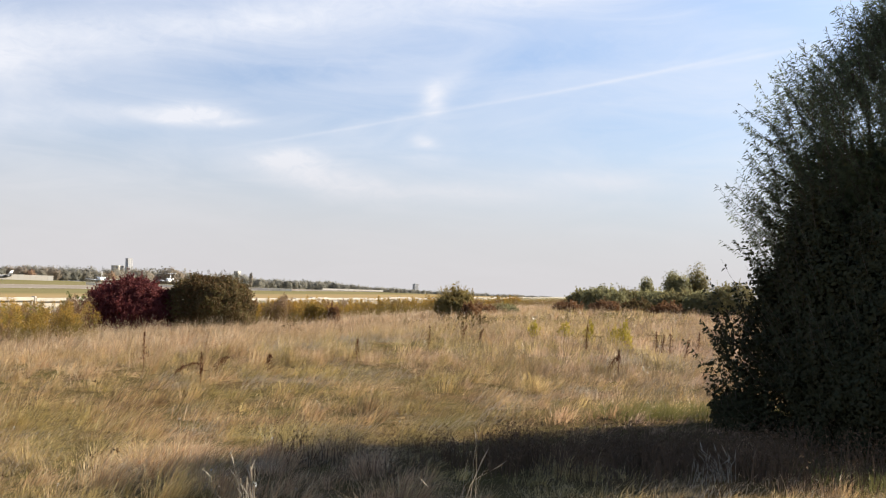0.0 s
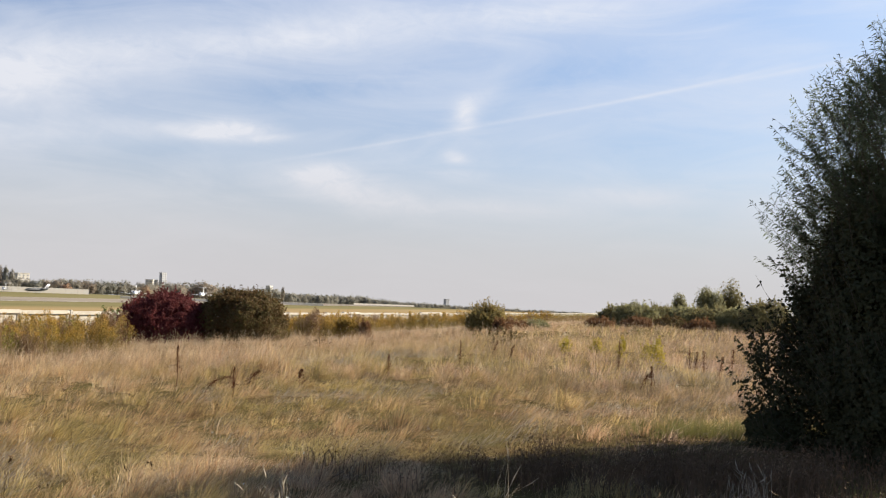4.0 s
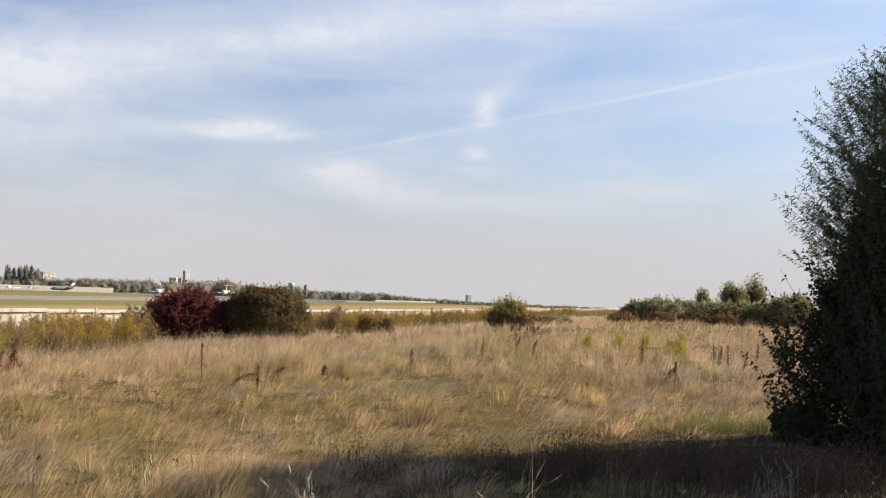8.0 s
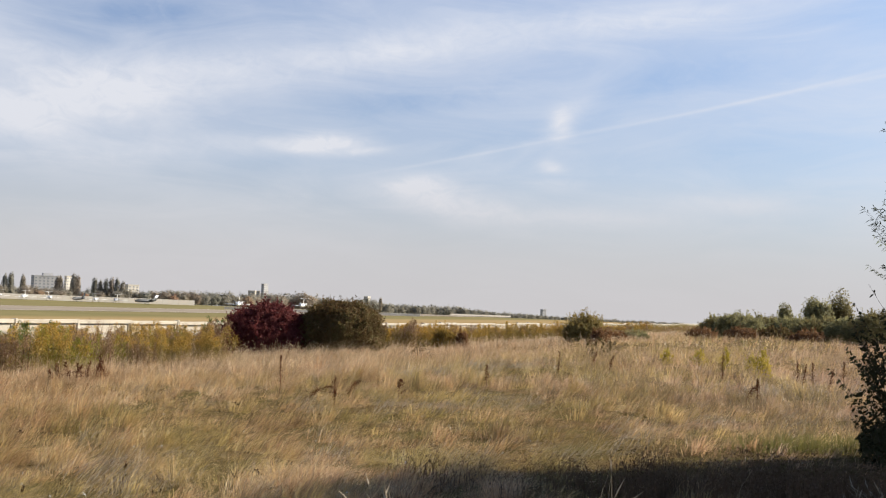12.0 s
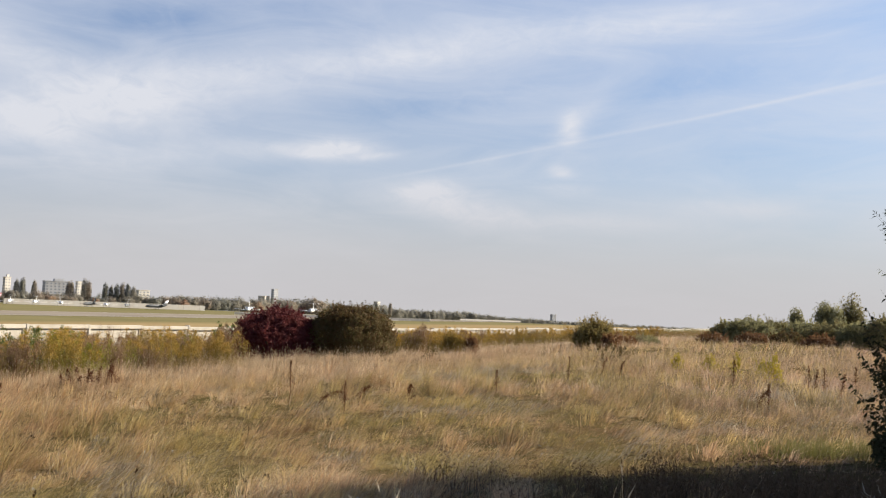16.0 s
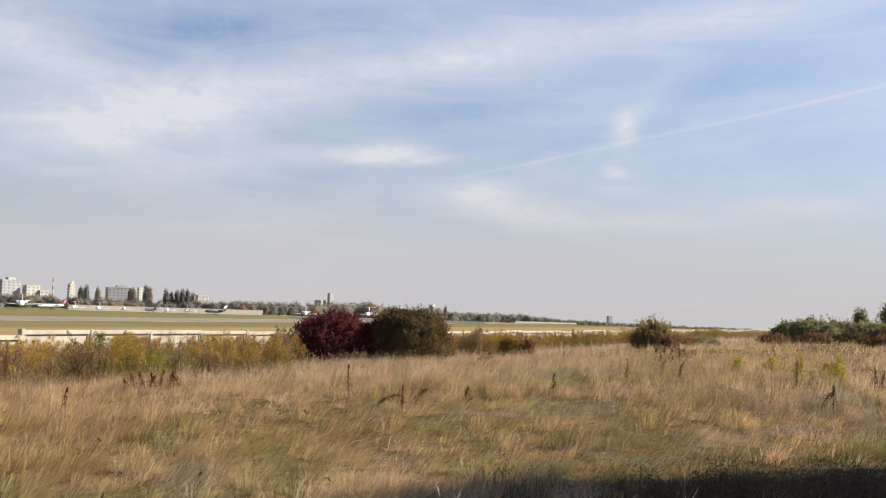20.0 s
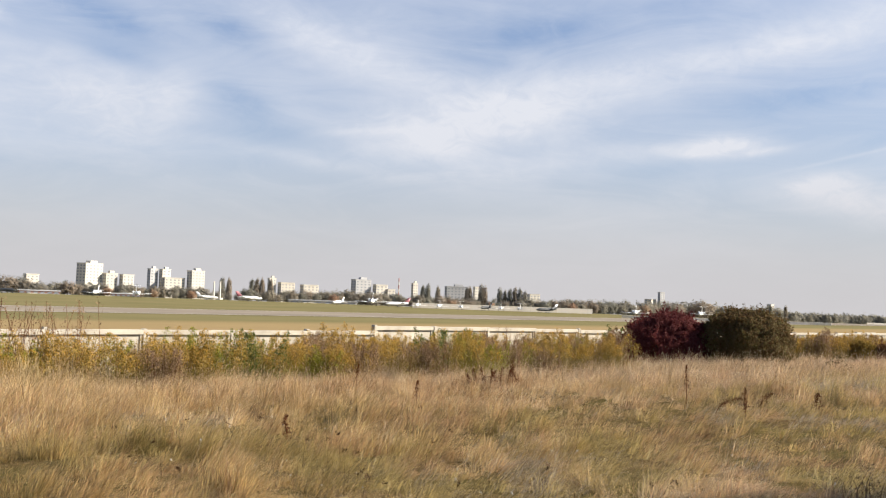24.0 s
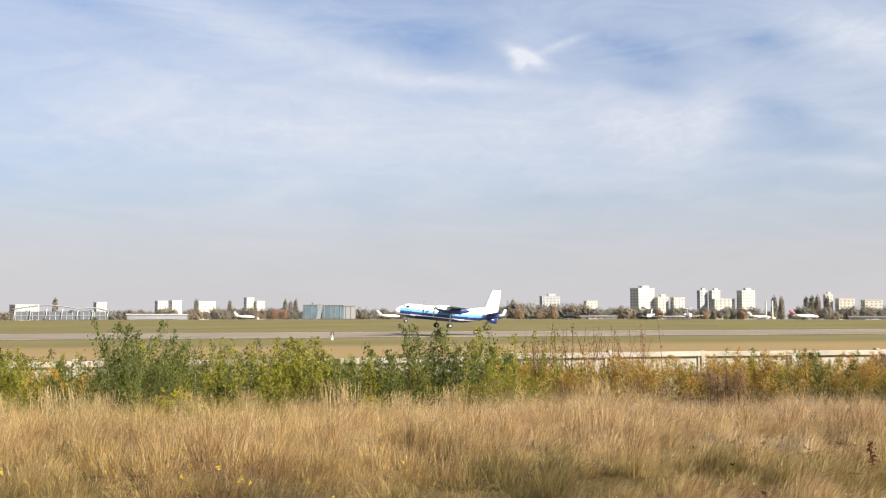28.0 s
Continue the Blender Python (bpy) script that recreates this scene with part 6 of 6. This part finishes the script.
def far_wall(name, label, az0, az1, dist, high, panels):
    """A white panel wall along the far edge of the airfield."""
    thing = tagged(new(name), label, "fence")
    a, b = at(az0, dist, FIELD_Z), at(az1, dist * 1.05, FIELD_Z)
    long = (b - a).length / panels
    me = box_mesh("panel", (long * 0.985, 0.25, high), (0, 0, high / 2), PALE_WALL, 0.03)
    turn = math.degrees(math.atan2(b.y - a.y, b.x - a.x))
    for k in range(panels):
        p = a.lerp(b, (k + 0.5) / panels)
        placed("panel", me, thing, "", pose(p.x, p.y, FIELD_Z, 0, 0, turn))


far_wall("white_wall", "long white panel wall at the airfield's far edge", 32.9, 22.2, 500, 2.6, 34)
far_wall("low_white_wall", "low white wall at the airfield's far edge", 20.5, 9.0, 420, 1.1, 30)
far_wall("low_white_wall", "low white wall far along the airfield", 7.2, 3.6, 560, 0.9, 12)

TRAIL_RED = surface("red_tail_paint", (0.438, 0.182, 0.197), 0.4, 0.1)
DARK_PAINT = surface("dark_grey_paint", (0.0438, 0.0474, 0.0511), 0.5, 0.2)


def small_jet(label, az, dist, long, heading, paint, tail_paint, t_tail):
    """A parked light jet: nose at -x, wheels on the apron."""
    thing = tagged(new("parked_jet"), label, "airplane", "aircraft parked across the airfield")
    p = at(az, dist, FIELD_Z)
    k = long / 14.0
    thing.matrix_basis = pose(p.x, p.y, FIELD_Z, 0, 0, az + heading) @ Matrix.Diagonal((k, k, k, 1))
    bm = bmesh.new()
    lathe(bm, [(-7, 1.75, 0.05, 0.05), (-6.4, 1.8, 0.45, 0.42), (-5, 1.95, 0.85, 0.85), (-3, 2.0, 0.95, 0.95), (2, 2.0, 0.95, 0.95), (4.5, 2.2, 0.65, 0.65), (6.6, 2.5, 0.2, 0.2)], 14)
    body = part("fuselage", bm, paint, thing)
    bm = bmesh.new()
    box(bm, (0.7, 1.5, 0.35), (-5.0, 0, 2.5), bevel=0.05)
    part("windscreen", bm, DARK_GLASS, body)
    for e in (-1, 1):
        bm = bmesh.new()
        foil(bm, (-1.6, 0.6 * e, 1.5), (0.9, 6.6 * e, 1.95), 3.0, 1.0, 0.12)
        part("wing", bm, paint, thing)
        bm = bmesh.new()
        lathe(bm, [(2.0, 2.5, 0.42, 0.42), (3.4, 2.5, 0.5, 0.5), (4.8, 2.5, 0.34, 0.34)], 10)
        for v in bm.verts:
            v.co.y += 1.35 * e
        part("engine", bm, paint, thing)
        h = 5.3 if t_tail else 2.8
        bm = bmesh.new()
        foil(bm, (5.2 + (0.9 if t_tail else 0), 0.1 * e, h), (6.2 + (0.9 if t_tail else 0), 2.6 * e, h + 0.1), 1.6, 0.8, 0.1)
        part("tailplane", bm, tail_paint, thing)
        bm = bmesh.new()
        tube(bm, [(0.6, 1.6 * e, 1.5), (0.6, 1.6 * e, 0.35)], (0.09, 0.07), 6)
        leg = part("wheel_leg", bm, METAL, thing)
        wheel("wheel", leg, (0.6, 1.6 * e, 0.34), 0.34, 0.25)
    bm = bmesh.new()
    foil(bm, (3.6, 0, 2.6), (6.3, 0, 5.4), 3.0, 1.6, 0.08, upright=True)
    part("tail_fin", bm, tail_paint, thing)
    bm = bmesh.new()
    tube(bm, [(-5, 0, 1.3), (-5, 0, 0.3)], (0.08, 0.06), 6)
    leg = part("nose_leg", bm, METAL, thing)
    wheel("wheel", leg, (-5, 0, 0.3), 0.28, 0.2)


WJ, RJ, DJ = "white parked light jet on the far apron", "white parked light jet with a red tail", "dark grey parked light jet on the far apron"
# heading 0: nose to the left as seen across the runway; 90: nose away
for az, dist, long, heading, paint, tail, t_tail, label in (
        (74.85, 545, 11, 180, WHITE_PAINT, WHITE_PAINT, False, WJ), (66.4, 540, 13, 170, WHITE_PAINT, WHITE_PAINT, False, WJ), (62.0, 540, 12, 30, WHITE_PAINT, WHITE_PAINT, False, WJ), (60.0, 535, 14, 40, WHITE_PAINT, WHITE_PAINT, False, WJ),
        (57.9, 530, 9, 150, DARK_PAINT, DARK_PAINT, False, DJ), (55.7, 525, 12, 150, DARK_PAINT, DARK_PAINT, False, DJ), (51.0, 520, 15, 80, WHITE_PAINT, WHITE_PAINT, False, WJ), (48.8, 520, 16, 95, WHITE_PAINT, WHITE_PAINT, True, WJ),
        (44.9, 515, 11, 175, WHITE_PAINT, WHITE_PAINT, False, WJ), (42.5, 515, 13.5, 185, WHITE_PAINT, TRAIL_RED, False, RJ), (37.3, 500, 11, 60, WHITE_PAINT, WHITE_PAINT, False, WJ)):
    small_jet(label, az, dist, long, heading, paint, tail, t_tail)
for az, dist, long, heading, paint, tail, t_tail, label in (
        (35.3, 500, 19, 88, WHITE_PAINT, WHITE_PAINT, False, WJ), (33.8, 492, 13, 20, WHITE_PAINT, TRAIL_RED, True, RJ), (32.6, 492, 11, 85, WHITE_PAINT, WHITE_PAINT, True, WJ), (31.3, 492, 11, 85, WHITE_PAINT, WHITE_PAINT, True, WJ),
        (30.0, 490, 11, 95, WHITE_PAINT, WHITE_PAINT, True, WJ), (28.5, 488, 11, 60, DARK_PAINT, DARK_PAINT, True, DJ), (27.6, 488, 11, 90, WHITE_PAINT, METAL, True, WJ), (26.5, 488, 11, 85, METAL, WHITE_PAINT, True, WJ),
        (24.9, 486, 12, 30, DARK_PAINT, METAL, False, DJ), (19.7, 480, 15, 88, WHITE_PAINT, WHITE_PAINT, False, WJ), (16.0, 560, 16, 85, WHITE_PAINT, WHITE_PAINT, True, WJ)):
    small_jet(label, az, dist, long, heading, paint, tail, t_tail)


def pylon(az):
    thing = tagged(new("white_pylon"), "slender white pylon at the airfield's edge", "tower")
    thing.location = at(az, 560, FIELD_Z)
    bm = bmesh.new()
    h = el_z(0.5, 560) - FIELD_Z
    box(bm, (0.9, 0.9, h), (0, 0, h / 2), bevel=0.1)
    for v in bm.verts:
        if v.co.z > h / 2:
            v.co.x *= 0.6
            v.co.y *= 0.6
    part("shaft", bm, PALE_WALL, thing)
    bm = bmesh.new()
    box(bm, (2.6, 2.6, 1.0), (0, 0, 0.5), bevel=0.1)
    part("plinth", bm, PALE_WALL, thing)


pylon(44.55)
pylon(44.2)


def marker_board():
    thing = tagged(new("runway_marker"), "black and white marker board on a post by the runway", "sign")
    thing.matrix_basis = pose(*at(69.8, 172, -3.8), 0, 0, 69.8)
    bm = bmesh.new()
    tube(bm, [(0, 0, -0.1), (0, 0, 1.3)], (0.06, 0.06), 8)
    part("post", bm, PAINT_WHITE, thing)
    placed("base", box_mesh("base", (0.4, 0.4, 0.45), (0, 0, 0.22), PAINT_WHITE, 0.04), thing)
    placed("board", box_mesh("board", (0.3, 0.08, 0.6), (-0.16, 0, 1.15), DARK_PAINT, 0.01), thing)
    placed("board", box_mesh("board", (0.3, 0.08, 0.6), (0.16, 0, 1.15), DARK_PAINT, 0.01), thing)


marker_board()

# ---- trees across the airfield ----
SKYLINE = ((-30, -0.4), (-8, -0.4), (-2, -0.35), (1, -0.32), (3, -0.25), (5, -0.2), (7, 0.0), (9, -0.05), (11, 0.0), (12, 0.18), (14, 0.12), (16, 0.32), (18, 0.25), (21, 0.24), (25, 0.2), (30, 0.1), (34, 0.15), (37, 0.28), (40, 0.1),
           (45, 0.12), (49, 0.08), (52, 0.14), (55, 0.3), (59, 0.42), (62, 0.05), (67, 0.05), (72, 0.05), (76, 0.15), (80, 0.05), (85, -0.1), (92, 0.0), (120, 0.0))


AUTUMN_LEAF = surface("autumn_leaves", (0.36, 0.23, 0.155), 0.9, 0.25, 0.1, 1.0, through_light=0.5, each=0.6, hue=(0.36, 0.29, 0.2))


def far_trees():
    rng = np.random.RandomState(77)
    made = {}
    for kind, n, rx, rz, z0, knobs in (("round", 900, 0.5, 0.55, 0.39, 30), ("round2", 900, 0.62, 0.53, 0.37, 26), ("poplar", 600, 0.16, 0.56, 0.46, 20), ("autumn", 700, 0.5, 0.55, 0.39, 26)):
        thing = tagged(new("poplar_tree" if kind == "poplar" else "deciduous_tree"), "slender dark poplar across the airfield" if kind == "poplar" else "orange autumn tree across the airfield" if kind == "autumn" else "haze-coloured autumn tree across the airfield", "tree", "trees across the airfield")
        bm = bmesh.new()
        tube(bm, [(0, 0, -0.02), (0, 0, 0.7)], (0.03, 0.012), 6)
        part("trunk", bm, BARK, thing)
        n = int(n * 1.6)
        p, out = dome(rng, n, rx * 0.92, rx * 0.92, 0.9, knobs, 0.34 if kind != "poplar" else 0.2, 0.7)
        v, f = leaf_cloud(rng, p + (0, 0, 0.06), out, np.full(n, 0.07 if kind != "poplar" else 0.045), 1.3, 0.9)
        placed("crown", mesh_of("crown", v, f, [AUTUMN_LEAF if kind == "autumn" else HAZED_FAR_LEAF]), thing)
        made[kind] = [thing, False]

    def put(kind, az, dist, el):
        foot = at(az, dist)
        high = (0.98 if kind != "poplar" else 1.0) * (el_z(el, dist) - foot.z)
        wide = high * (rng.uniform(1.0, 1.6) if kind != "poplar" else 0.95)
        if high < 1.2:
            return
        m = pose(*foot, 0, 0, rng.uniform(0, 360)) @ Matrix.Diagonal((wide, wide, high, 1))
        thing, used = made[kind]
        if not used:
            thing.matrix_basis = m
            made[kind][1] = True
        else:
            keep = thing.matrix_basis.copy()
            thing.matrix_basis = Matrix()
            copy_thing(thing, m)
            thing.matrix_basis = keep

    woods = []

    def behind(az, dist, el):
        """A crown of the joined woods behind the first row of trees."""
        foot = at(az, dist)
        high = 0.97 * (el_z(el, dist) - foot.z)
        if high > 1.2:
            p, out = dome(rng, 420, high * 0.5, high * 0.5, high * 0.92, rng.randint(1, 999), 0.34, 0.75)
            woods.append(leaf_cloud(rng, p + np.array(foot), out, np.full(420, high * 0.11), 1.3, 0.9))

    az = -9.0
    while az < 93:
        top = np.interp(az, [v[0] for v in SKYLINE], [v[1] for v in SKYLINE])
        dist = 610 if az > 22 else 610 + (22 - az) * 55
        if az < 13:
            behind(az, dist * rng.uniform(0.97, 1.1), top - abs(rng.normal(0, 0.06)))
            az += rng.uniform(0.07, 0.14)
            continue
        put(rng.choice(("round", "round2")), az, dist * rng.uniform(0.97, 1.06), top - abs(rng.normal(0, 0.15)))
        if rng.uniform() < 0.75:
            behind(az + 0.2, dist * rng.uniform(1.1, 1.2), top + rng.uniform(-0.1, 0.04))
        az += rng.uniform(0.32, 0.6)
    for az, el in ((44.1, 0.74), (43.7, 0.7), (42.1, 0.75), (41.8, 0.77), (42.4, 0.7), (41.3, 0.72), (32.3, 0.71), (32.0, 0.82), (31.4, 0.71), (29.5, 0.75), (29.65, 0.7), (28.8, 0.9), (28.6, 0.8), (27.7, 0.74), (27.4, 0.6), (27.1, 0.7), (26.8, 0.78), (26.5, 0.75), (26.2, 0.6),
                   (59.0, 0.6), (60.4, 0.4), (72.5, 0.6), (72.2, 0.5), (71.9, 0.6), (70.9, 0.4), (85.2, 0.65), (77.6, 0.6), (75.7, 0.55), (11.4, 0.3), (12.2, 0.25)):
        put("poplar", az, 640, el)
    for az, el in ((56.6, 0.1), (57.5, -0.05), (58.6, 0.05), (60.9, -0.02), (63.4, -0.1), (73.1, 0.0), (72.6, 0.05), (50.4, -0.1), (47.9, -0.15), (45.8, -0.1), (37.6, -0.05), (30.6, -0.1), (28.2, -0.15), (23.4, -0.05), (19.2, 0.0)):
        put("autumn", az, 592 if az > 22 else 700, el)
    verts, faces, base = [], [], 0
    for v, f in woods:
        verts.append(v)
        faces.append(f + base)
        base += len(v)
    tagged(new("distant_woods", mesh_of("distant_woods", np.concatenate(verts), np.concatenate(faces), [HAZED_FAR_LEAF])), "haze-coloured belt of autumn woods beyond the airfield", "woods", kind="stuff")


far_trees()
